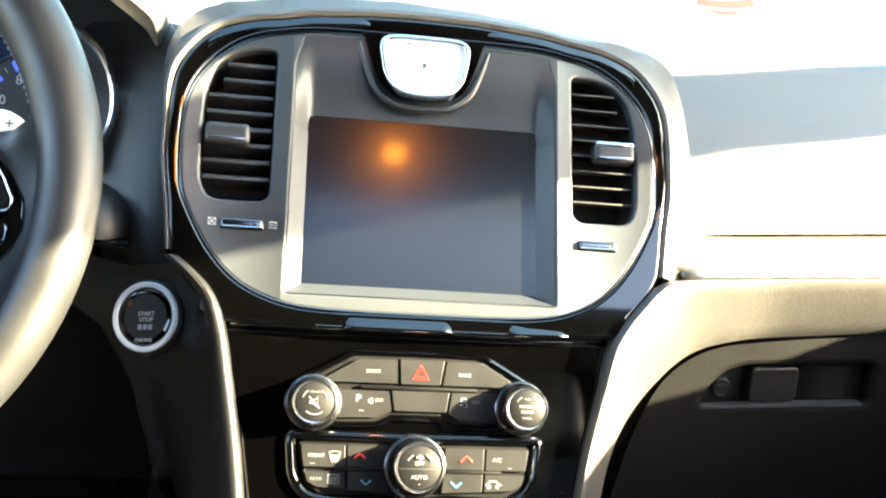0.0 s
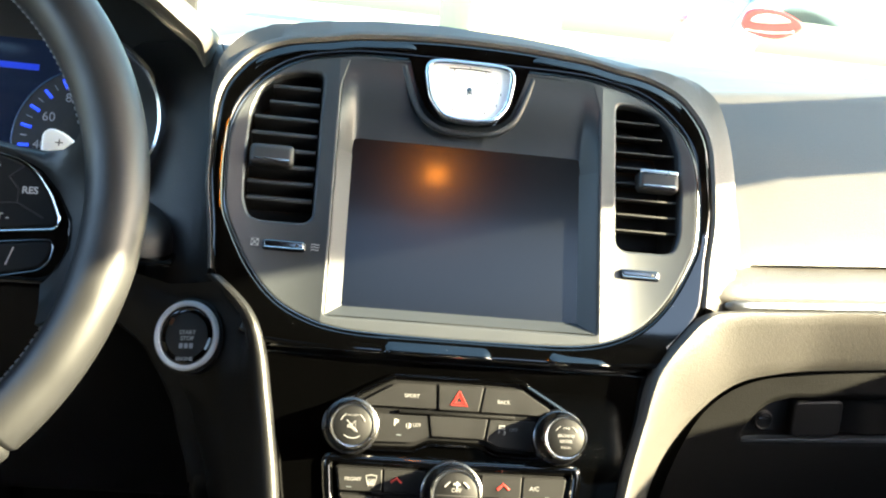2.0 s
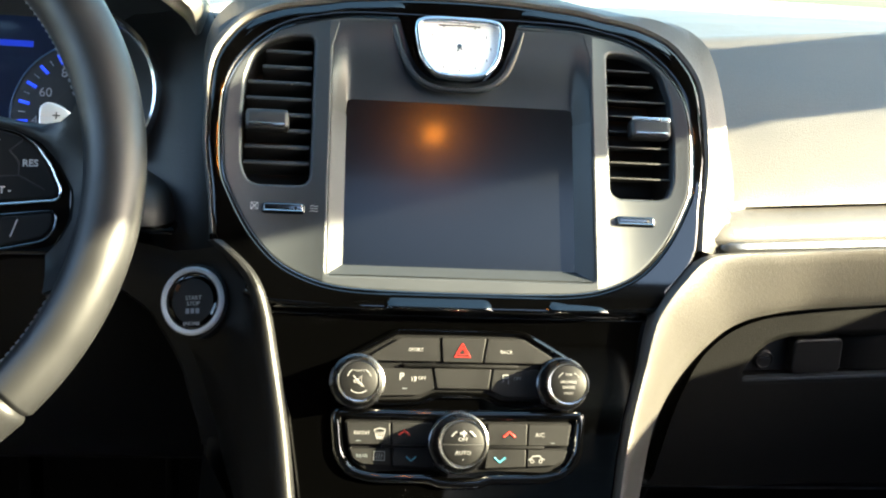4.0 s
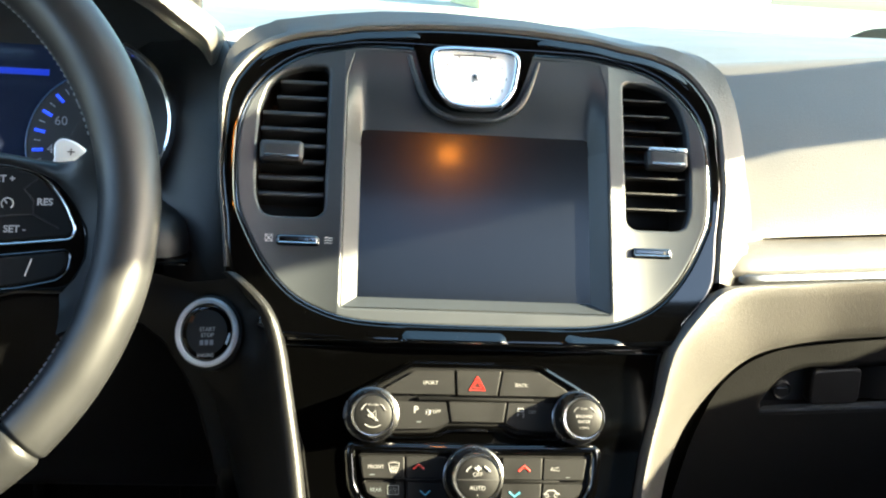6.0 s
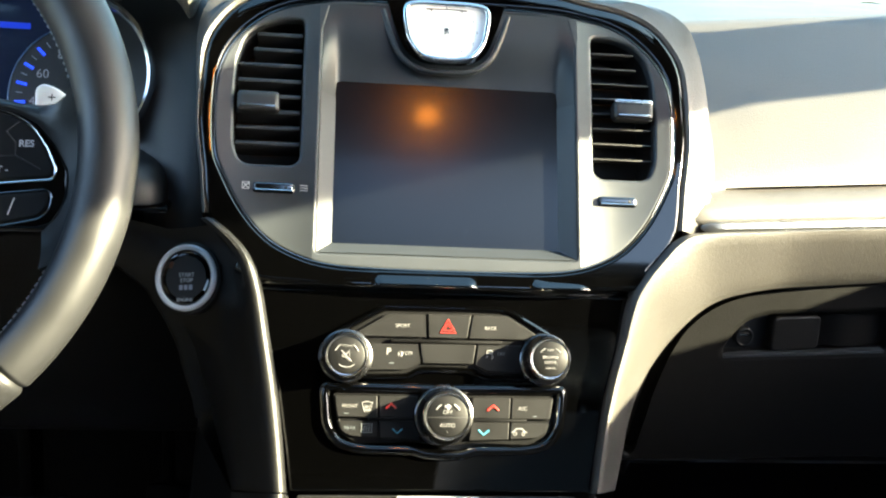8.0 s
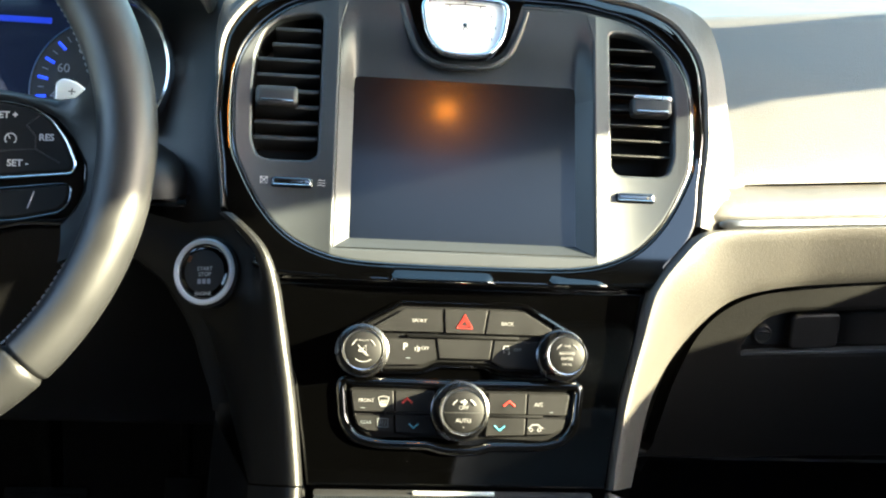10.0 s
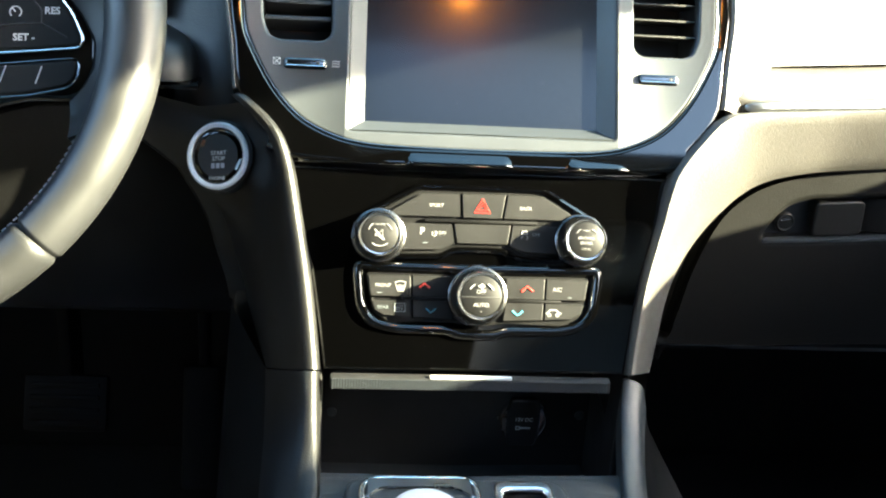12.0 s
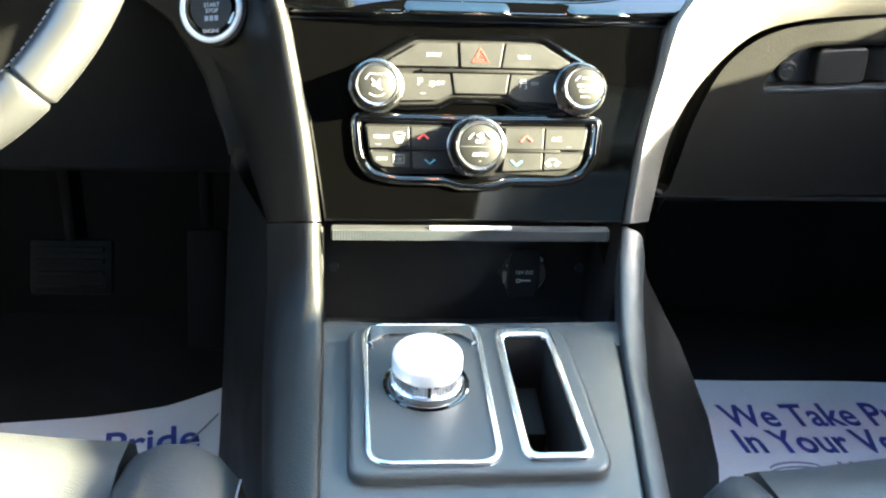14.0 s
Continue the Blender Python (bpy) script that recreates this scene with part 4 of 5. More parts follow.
def instruments():
    t = thing("instrument_cluster", (-0.29, 0.13, 1.0), "instrument cluster with blue-lit gauge and chrome ring", "instruments")
    m = Matrix.Translation((-0.290, 0.140, 0.975)) @ Matrix(((1, 0, 0, 0), (0, 0.26, -0.966, 0), (0, 0.966, 0.26, 0), (0, 0, 0, 1)))
    part("backing", block(-0.36, 0.07, -0.09, 0.150, -0.02, -0.0065, 0.003, m), RUBBER, t)
    part("speed_dial", lathe([(0.064, -0.003), (0.064, 0.0), (0.050, 0.0005)], m, 64), GAUGE, t)
    part("dial_rim", wire([(*p, 0.001) for p in ring(0.0632, 64)], 0.0006, m, True), DIALRIM, t, "thin blue rim")
    for k in range(29):
        a = radians(250 - 8.25 * k)
        big = k % 2 == 1
        r0, r1 = (0.0495, 0.0580) if not big else (0.052, 0.057)
        part("dial_tick", wire([(r0 * math.cos(a), r0 * math.sin(a), 0.001), (r1 * math.cos(a), r1 * math.sin(a), 0.001)], 0.0013 if not big else 0.0004, m), BLUELIT if not big else INKGREY, t)
    for k, s in enumerate(("20", "40", "60", "80", "100", "120", "140")):
        a = radians(250 - 33 * (k + 1))
        words(s, 0.0105, m @ Matrix.Translation((0.0415 * math.cos(a), 0.0415 * math.sin(a), 0.001)), INKGREY, t, "dial_number")
    part("needle", wire([(0, 0, 0.004), (-0.030, -0.020, 0.004)], 0.0009, m), PRINT, t)
    part("dial_hub", lathe([(0.030, 0), (0.030, 0.001), (0.028, 0.0016)], m, 48), RUBBER, t)
    part("middle_display", block(-0.19, -0.030, -0.055, 0.082, -0.006, -0.003, 0.002, m), DISPLAY, t, "dim blue display panel")
    part("display_band", block(-0.185, -0.048, 0.057, 0.062, -0.0035, -0.0025, 0.0004, m), BLUEBAND, t)
    part("far_dial", lathe([(0.064, -0.003), (0.064, 0.0), (0.050, 0.0005)], m @ Matrix.Translation((-0.255, 0, 0)), 48), GAUGE, t)
    # chrome-edged tube round the near dial
    tube = Matrix.Translation((-0.2945, 0.085, 1.006)) @ Matrix(((1, 0, 0, 0), (0, 0.26, -0.966, 0), (0, 0.966, 0.26, 0), (0, 0, 0, 1)))
    rows = []
    for r, h in ((0.0605, -0.052), (0.0600, -0.004), (0.0615, 0.0), (0.0635, 0.001), (0.066, -0.003), (0.067, -0.012), (0.0672, -0.03)):
        rows.append([tube @ Vector((r * math.cos(radians(a)), r * math.sin(radians(a)), h)) for a in range(-48, 71, 6)])
    part("dial_ring", loft(rows), CHROME, t, "chrome gauge ring")
    # leather hood
    line = spline([(-0.197, 0.095, 1.0525), (-0.203, 0.085, 1.069), (-0.222, 0.075, 1.0855), (-0.243, 0.07, 1.101), (-0.28, 0.065, 1.120), (-0.34, 0.06, 1.134), (-0.42, 0.06, 1.138), (-0.50, 0.065, 1.130), (-0.56, 0.08, 1.105), (-0.59, 0.10, 1.06)], 5, False)
    rows = []
    cx, cz = -0.40, 0.99
    for d, dy in ((-0.020, 0.105), (-0.016, 0.05), (-0.012, 0.012), (-0.006, 0.002), (0.0, 0.0), (0.006, 0.004), (0.009, 0.014), (0.0085, 0.05), (0.004, 0.11), (-0.012, 0.20), (-0.035, 0.30)):
        row = []
        for i, (x, y, z) in enumerate(line):
            n = Vector((x - cx, 0, (z - cz) * 1.3)).normalized()
            k = min(1.0, 0.12 + i / 7)
            row.append(Vector((x, y + dy * (0.5 + 0.5 * k), z)) + n * (d * k - 0.006 * (1 - k)))
        rows.append(row)
    h = part("hood", loft(rows), LEATHER, t, "stitched leather hood")
    for i in range(2, len(line) - 2):
        x, y, z = line[i]
        x2, y2, z2 = line[i + 1]
        n = Vector((x - cx, 0, (z - cz) * 1.3)).normalized()
        a = Vector((x, y + 0.022, z)) + n * 0.0098
        b = Vector((x2, y2 + 0.022, z2)) + n * 0.0098
        for k in range(2):
            part("stitch", wire([tuple(lerp(a, b, 0.5 * k)), tuple(lerp(a, b, 0.5 * k + 0.33))], 0.0006), THREAD, h)


instruments()


# ---------------------------------------------------------------- steering wheel
WTILT = radians(25.8)
WHEEL = Matrix(((1, 0, 0, -0.3966), (0, math.sin(WTILT), -math.cos(WTILT), -0.149), (0, math.cos(WTILT), math.sin(WTILT), 0.9847), (0, 0, 0, 1)))
RIM_R = 0.177


def steering_wheel():
    t = thing("steering_wheel", WHEEL.translation, "leather-wrapped steering wheel with switches on its spoke", "steering wheel")
    seams = (317.0, 223.0, 62, 118)
    turns = sorted({3.0 * i for i in range(120)} | {q + d for q in seams for d in (-0.9, -0.45, 0.0, 0.45, 0.9)})
    rows = []
    for deg in turns + [360.0 + turns[0]]:
        a = radians(deg)
        dip = 0.0022 if min(abs(deg - q) for q in seams) < 0.2 else 0.0008 if min(abs(deg - q) for q in seams) < 0.5 else 0.0
        row = []
        for k in range(24):
            b = 2 * math.pi * k / 24
            r = 0.0169 + 0.0024 * math.sin(a) - dip
            rr = RIM_R + r * math.cos(b)
            row.append(WHEEL @ Vector((rr * math.cos(a), rr * math.sin(a), r * 1.06 * math.sin(b))))
        rows.append(row)
    rim = part("rim", loft(rows, True), RIM, t)
    for i in range(170):
        a = radians(-62 + 245 * i / 170)
        if -0.40 < a < 0.28 or a > math.pi - 0.28:
            continue
        b = a + 0.013
        r = RIM_R - (0.0169 + 0.0024 * math.sin(a)) * 0.985
        part("stitch", wire([tuple(WHEEL @ Vector((r * math.cos(a), r * math.sin(a), 0.0050))), tuple(WHEEL @ Vector(((r - 0.0004) * math.cos(b), (r - 0.0004) * math.sin(b), 0.0025)))], 0.0006, Matrix(), False, 1), THREAD, rim)
    # leather web between the switch surround and the rim
    web = [((0.060, 0.0345), (0.060, 0.0410), 0), ((0.090, 0.0350), (0.092, 0.0398), 0), ((0.106, 0.0342), (0.1077, 0.0378), 0), ((0.1184, 0.0316), (0.1200, 0.0356), 0), ((0.1314, 0.0254), (0.1322, 0.0346), 0), ((0.1380, 0.0187), (0.1426, 0.0355), 0.25), ((0.1433, 0.0122), (0.1499, 0.0385), 0.6), ((0.1475, 0.0050), (0.1560, 0.0450), 1),
           ((0.1512, -0.0016), (0.1690, 0.0260), 1), ((0.1522, -0.0077), (0.1715, 0.0050), 1), ((0.1519, -0.0189), (0.1700, -0.0170), 1), ((0.1470, -0.0302), (0.1650, -0.0400), 1), ((0.1410, -0.0378), (0.1560, -0.0600), 1), ((0.1390, -0.0398), (0.1446, -0.0650), 1)]
    for s in (1, -1):
        rows = []
        for (ax, ay), (bx, by), up in web:
            row = [(ax, ay, -0.030), (ax, ay, -0.0165)]
            for f in (0.08, 0.3, 0.55, 0.8, 1.0):
                z = -0.0155 + (0.0225 * f ** 1.6) * up + 0.002 * math.sin(math.pi * f) * (1 - up)
                row.append((ax + (bx - ax) * f, ay + (by - ay) * f, z))
            end = row[-1]
            d = Vector((bx - ax, by - ay)).normalized() * 0.0025 * (1 - up)
            row += [(end[0] + d.x, end[1] + d.y, end[2] - 0.004), (end[0] + d.x * 0.8, end[1] + d.y * 0.8, end[2] - 0.016), (end[0] - d.x, end[1] - d.y, end[2] - 0.030)]
            rows.append([WHEEL @ Vector((s * x, y, z)) for x, y, z in row])
        part("spoke", loft(rows), RIM, t)
        pad = spline([(s * x, y) for x, y in ((0.070, 0.0350), (0.106, 0.0349), (0.1184, 0.0323), (0.1314, 0.0261), (0.1436, 0.0130), (0.1518, -0.0016), (0.1528, -0.0077), (0.1525, -0.0189), (0.1476, -0.0305), (0.1399, -0.0386), (0.1157, -0.0398), (0.070, -0.0440))], 4)
        part("switch_surround", plate([pad], -0.036, -0.0165, WHEEL, 0.003, 3), GLOSS, t)
        upper = rounded([(s * x, y) for x, y in ((0.076, 0.0330), (0.1064, 0.0321), (0.1189, 0.0290), (0.1288, 0.0228), (0.1375, 0.0113), (0.1438, -0.0022), (0.1427, -0.0074), (0.112, -0.0110), (0.076, -0.0145))], 0.004)
        part("switch", plate([upper], -0.030, -0.0152, WHEEL, 0.0018, 3), BUTTON, t)
        part("switch_rim", wire([(*p, -0.0163) for p in offset(upper, 0.0011)], 0.0007, WHEEL, True), CHROME, t)
        lower = rounded([(s * x, y) for x, y in ((0.076, -0.0235), (0.113, -0.0189), (0.1405, -0.0153), (0.1425, -0.0182), (0.1419, -0.0255), (0.1372, -0.0312), (0.1154, -0.0364), (0.076, -0.0410))], 0.003)
        part("switch", plate([lower], -0.030, -0.0153, WHEEL, 0.0018, 3), BUTTON, t)
        part("switch_rim", wire([(x, y, -0.0163) for x, y in offset(lower, 0.0009)], 0.0005, WHEEL, True), DARKCHROME, t)
        if s > 0:
            for ln in ([(0.1222, 0.0256), (0.1153, 0.0193), (0.1210, 0.0127), (0.1213, 0.0049), (0.1095, 0.0038), (0.0980, 0.0020)], [(0.1213, 0.0049), (0.1362, -0.0030)]):
                part("switch_gap", wire([(x, y, -0.0152) for x, y in ln], 0.0005, WHEEL), RUBBER, t)
            wm = lambda x, y: WHEEL @ Matrix.Translation((x, y, -0.0150)) @ pose(0, 0, 0, 0, 0, 2)
            words("RES", 0.0056, wm(0.1272, 0.0121), PRINT, t, "lettering", 0.00012)
            words("SET -", 0.0056, wm(0.1121, -0.0041), PRINT, t, "lettering", 0.00012)
            words("SET +", 0.0056, wm(0.1032, 0.0247), PRINT, t, "lettering", 0.00012)
            part("cruise_icon", wire([(0.1069 + 0.0032 * math.cos(radians(a)), 0.0105 + 0.0032 * math.sin(radians(a)), -0.0150) for a in range(-50, 231, 20)], 0.00035, WHEEL), PRINT, t)
            part("cruise_icon", wire([(0.1069, 0.0105, -0.0150), (0.1046, 0.0132, -0.0150)], 0.00035, WHEEL), PRINT, t)
            for x in (0.1018, 0.1214):
                part("switch_line", wire([(x - 0.0016, -0.0305, -0.0152), (x + 0.0014, -0.0205, -0.0152)], 0.0004, WHEEL), INKGREY if x < 0.11 else PRINT, t)
        # shift paddle behind the spoke
        pd = spline([(s * x, y) for x, y in ((0.1195, 0.0499), (0.1191, 0.0580), (0.1222, 0.0617), (0.1269, 0.0618), (0.1338, 0.0588), (0.1395, 0.0530), (0.1370, 0.0440), (0.1200, 0.0440))], 4)
        part("shift_paddle", plate([pd], -0.059, -0.055, WHEEL, 0.0014, 3), PADDLE, t, "bright silver shift paddle")
        part("paddle_mark", join(block(s * 0.1295 - 0.0022, s * 0.1295 + 0.0022, 0.0532, 0.0538, -0.0552, -0.0546, 0.0001, WHEEL), block(s * 0.1295 - 0.0003, s * 0.1295 + 0.0003, 0.0513, 0.0557, -0.0552, -0.0546, 0.0001, WHEEL)), RUBBER, t)
    hub = spline([(0.078, 0.045), (0.03, 0.060), (-0.03, 0.060), (-0.078, 0.045), (-0.080, -0.02), (-0.055, -0.075), (0.055, -0.075), (0.080, -0.02)], 4)
    part("airbag_cover", plate([hub], -0.045, 0.004, WHEEL, 0.012, 4), SOFT, t)
    for s in (1, -1):
        rows = [[WHEEL @ Vector((s * (0.028 + dx), y, z)) for dx in (-0.012, -0.006, 0.006, 0.012)] for y, z in ((-0.06, -0.02), (-0.10, -0.016), (-0.14, -0.006), (-0.172, 0.004))]
        part("lower_spoke", loft(rows, False, 0.006), DARKCHROME, t)
    part("column", lathe([(0.045, -0.20), (0.048, -0.10), (0.040, -0.045)], WHEEL, 32), RUBBER, t)
    return t


steering_wheel()


# ---------------------------------------------------------------- storage tray, console, selector
def storage_tray():
    t = thing("storage_tray", (0, -0.03, 0.65), "open black tray under the controls with a ribbed lip", "storage tray")
    part("lip", block(-0.1058, 0.0990, -0.087, -0.078, 0.7230, 0.7325, 0.002, Matrix()), RUBBER, t)
    bm = bmesh.new()
    for i in range(102):
        x = -0.1045 + 0.00198 * i
        b = block(x, x + 0.0012, -0.0876, -0.0866, 0.7240 + 0.0006 * (i % 2), 0.7318, 0.0, Matrix())
        me = bpy.data.meshes.new("rib")
        b.to_mesh(me)
        b.free()
        bm.from_mesh(me)
        bpy.data.meshes.remove(me)
    tagged(part("ribs", bm, SATIN, t, "fine ribs of the lip"), kind="stuff")
    part("pull_tab", block(-0.0345, 0.0255, -0.0868, -0.0832, 0.7322, 0.7346, 0.0010), PADDLE, t, "bright metal pull tab")
    # cavity
    part("back_wall", block(-0.125, 0.125, 0.012, 0.020, 0.56, 0.74, 0.002), RUBBER, t)
    part("floor_pan", loft([[(-0.118, y, z), (0.0, y, z - 0.002), (0.110, y, z)] for y, z in ((0.02, 0.598), (-0.03, 0.602), (-0.075, 0.622), (-0.100, 0.650), (-0.112, 0.668), (-0.118, 0.6735), (-0.122, 0.6732), (-0.128, 0.6739), (-0.136, 0.6734), (-0.142, 0.6726), (-0.147, 0.6713))]), CONSOLE, t)
    for s in (-1, 1):
        part("side_wall", block(*sorted((s * 0.112, s * 0.118)), -0.070, 0.02, 0.56, 0.728, 0.002), RUBBER, t)
        part("screw", lathe([(0.004, 0), (0.004, 0.002), (0.0025, 0.003)], Matrix.Translation((s * 0.1045, 0.012, 0.648)) @ pose(0, 0, 0, 90), 16), SATIN, t)
    part("roof", block(-0.118, 0.118, -0.060, 0.02, 0.735, 0.745, 0.002), RUBBER, t)


storage_tray()


def power_socket():
    m = Matrix.Translation((0.0555, 0.011, 0.6445)) @ pose(0, 0, 0, 90)
    t = thing("power_socket", m.translation, "round black power socket cover in the tray", "power socket")
    # bright metal stands in for the glint on the collar's edge
    part("collar", lathe([(0.0205, 0), (0.0205, 0.004), (0.0190, 0.006), (0.0178, 0.0055), (0.0175, 0.002)], m, 40), ALU, t)
    part("cover", plate([rounded(mm([(-12, -22), (12, -22), (14, -10), (14, 10), (12, 22), (-12, 22), (-14, 10), (-14, -10)]), 0.004)], 0.002, 0.0085, m, 0.002), RUBBER, t)
    # print whiter than elsewhere, to make up for the shade in the tray
    words("12V DC", 0.0046, m @ Matrix.Translation((0.0, 0.0035, 0.0088)), FACE, t)
    part("key_icon", join(wire(mm([(-6, -3, 8.8), (-6, -5.6, 8.8), (-3, -5.6, 8.8), (-3, -3, 8.8)]), 0.0005, m, True), wire(mm([(-3, -4.2, 8.8), (6, -4.2, 8.8)]), 0.0007, m)), FACE, t)


power_socket()


def con(x, y, h=0.0):
    """A point on the console's gently rising top."""
    return Vector((x, y, 0.6672 + 0.07 * (y + 0.2655) + h))


CM = Matrix(((1, 0, 0, 0), (0, math.cos(math.atan(0.07)), -math.sin(math.atan(0.07)), -0.2655), (0, math.sin(math.atan(0.07)), math.cos(math.atan(0.07)), 0.6672), (0, 0, 0, 1)))


def cxy(pts):
    """Outline on the console top from places in the plan."""
    return [(x, y + 0.2655) for x, y in pts]


def console():
    t = thing("centre_console", (0, -0.3, 0.4), "dark grey centre console between the seats", "console")
    deck = cxy([(-0.1125, -0.121), (0.074, -0.121), (0.088, -0.1235), (0.0965, -0.131), (0.0990, -0.145), (0.0955, -0.18), (0.0884, -0.24), (0.0808, -0.30), (0.0693, -0.42), (0.0543, -0.62), (-0.1125, -0.62)])
    pocket = rounded(cxy([(0.0140, -0.1495), (0.0440, -0.1495), (0.0500, -0.2670), (0.0170, -0.2670)]), 0.006, 6)
    part("top", plate([deck, offset(pocket, 0.002)], -0.010, -0.0035, CM, 0.003, 3), CONSOLE, t)
    # padded rails, which run on from the flanks of the centre stack
    left = [(-0.1145, -0.1600, -0.0800, 0.7380), (-0.1138, -0.1590, -0.093, 0.7160), (-0.1125, -0.1570, -0.112, 0.6980), (-0.1110, -0.1540, -0.140, 0.6840), (-0.1105, -0.1480, -0.180, 0.6765), (-0.1105, -0.1430, -0.240, 0.6715), (-0.1105, -0.1390, -0.300, 0.6670), (-0.1105, -0.137, -0.42, 0.6600), (-0.1105, -0.135, -0.62, 0.6480)]
    right = [(0.1120, 0.1290, -0.0720, 0.7270), (0.1090, 0.1265, -0.085, 0.7110), (0.1055, 0.1225, -0.112, 0.6930), (0.1010, 0.1190, -0.140, 0.6815), (0.0960, 0.1115, -0.180, 0.6740), (0.0890, 0.1045, -0.240, 0.6690), (0.0815, 0.0970, -0.300, 0.6650), (0.070, 0.086, -0.42, 0.6570), (0.055, 0.071, -0.62, 0.6450)]
    cheek = ((1, -14), (0.5, 0), (-0.2, 4), (-1.4, 7), (-3.8, 8.8), (-7.0, 8.8), (-11, 6.0), (-17, -1.5), (-24, -12), (-32, -24), (-40, -36))
    for s, stations in ((-1, left), (1, right)):
        rows = []
        for a, b, y, z in stations:
            wd = b - a
            flat = [(a - s * 0.0005, y, z - 0.026), (a, y, z - 0.005), (a + wd * 0.03, y, z - 0.0012), (a + wd * 0.08, y, z), (a + wd * 0.18, y, z + 0.0006), (a + wd * 0.34, y, z + 0.0004), (a + wd * 0.52, y, z - 0.0006), (a + wd * 0.70, y, z - 0.002), (a + wd * 0.85, y, z - 0.004), (b, y, z - 0.008), (b + s * 0.004, y, z - 0.024), (b + s * 0.010, y + 0.01, z - 0.08), (b + s * 0.016, y + 0.02, z - 0.13), (b + s * 0.040, y + 0.04, z - 0.22), (b + s * 0.070, y + 0.06, 0.335)]
            k = max(0.0, min(1.0, (y + 0.22) / 0.13)) if s < 0 else 0.0
            k = k * k * (3 - 2 * k)
            turned = [(a + du / 1000, y - dw * 0.00089, z - 0.004 + dw * 0.00045) for du, dw in cheek] + [(-0.188, y + 0.112, z - 0.004), (-0.197, y + 0.13, z - 0.10), (-0.207, y + 0.14, z - 0.22), (-0.222, y + 0.15, 0.335)]
            rows.append([tuple(lerp(p, q, k)) for p, q in zip(flat, turned)])
        # rails differ in colour for the light: shaded on the driver's side, lit opposite
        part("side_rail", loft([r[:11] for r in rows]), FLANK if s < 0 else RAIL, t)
        if s < 0:
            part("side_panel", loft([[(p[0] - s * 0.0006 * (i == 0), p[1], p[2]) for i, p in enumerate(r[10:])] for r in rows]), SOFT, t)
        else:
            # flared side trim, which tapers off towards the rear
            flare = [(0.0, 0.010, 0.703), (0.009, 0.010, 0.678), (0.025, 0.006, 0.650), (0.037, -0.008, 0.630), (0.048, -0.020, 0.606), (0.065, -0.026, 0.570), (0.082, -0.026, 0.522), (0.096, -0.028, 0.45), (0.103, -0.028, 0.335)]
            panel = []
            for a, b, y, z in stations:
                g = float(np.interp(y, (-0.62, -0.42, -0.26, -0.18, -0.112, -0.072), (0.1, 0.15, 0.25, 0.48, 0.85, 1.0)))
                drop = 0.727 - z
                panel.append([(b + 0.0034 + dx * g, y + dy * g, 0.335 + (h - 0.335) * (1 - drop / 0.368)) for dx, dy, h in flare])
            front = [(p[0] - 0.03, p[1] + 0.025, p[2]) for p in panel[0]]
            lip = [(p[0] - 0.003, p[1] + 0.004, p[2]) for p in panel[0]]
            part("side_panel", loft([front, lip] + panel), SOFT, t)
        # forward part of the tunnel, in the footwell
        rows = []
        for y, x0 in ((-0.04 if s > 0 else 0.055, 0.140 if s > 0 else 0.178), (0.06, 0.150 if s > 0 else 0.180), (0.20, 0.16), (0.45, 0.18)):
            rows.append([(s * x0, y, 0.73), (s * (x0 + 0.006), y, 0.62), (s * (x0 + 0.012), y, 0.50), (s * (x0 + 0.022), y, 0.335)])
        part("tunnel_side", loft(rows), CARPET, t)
    part("seam", wire([(-0.1540, -0.0440, 0.7180), (-0.1365, -0.0660, 0.7275), (-0.1245, -0.0815, 0.7352), (-0.1180, -0.0880, 0.7385)], 0.0007), RUBBER, t)
    return t


console()


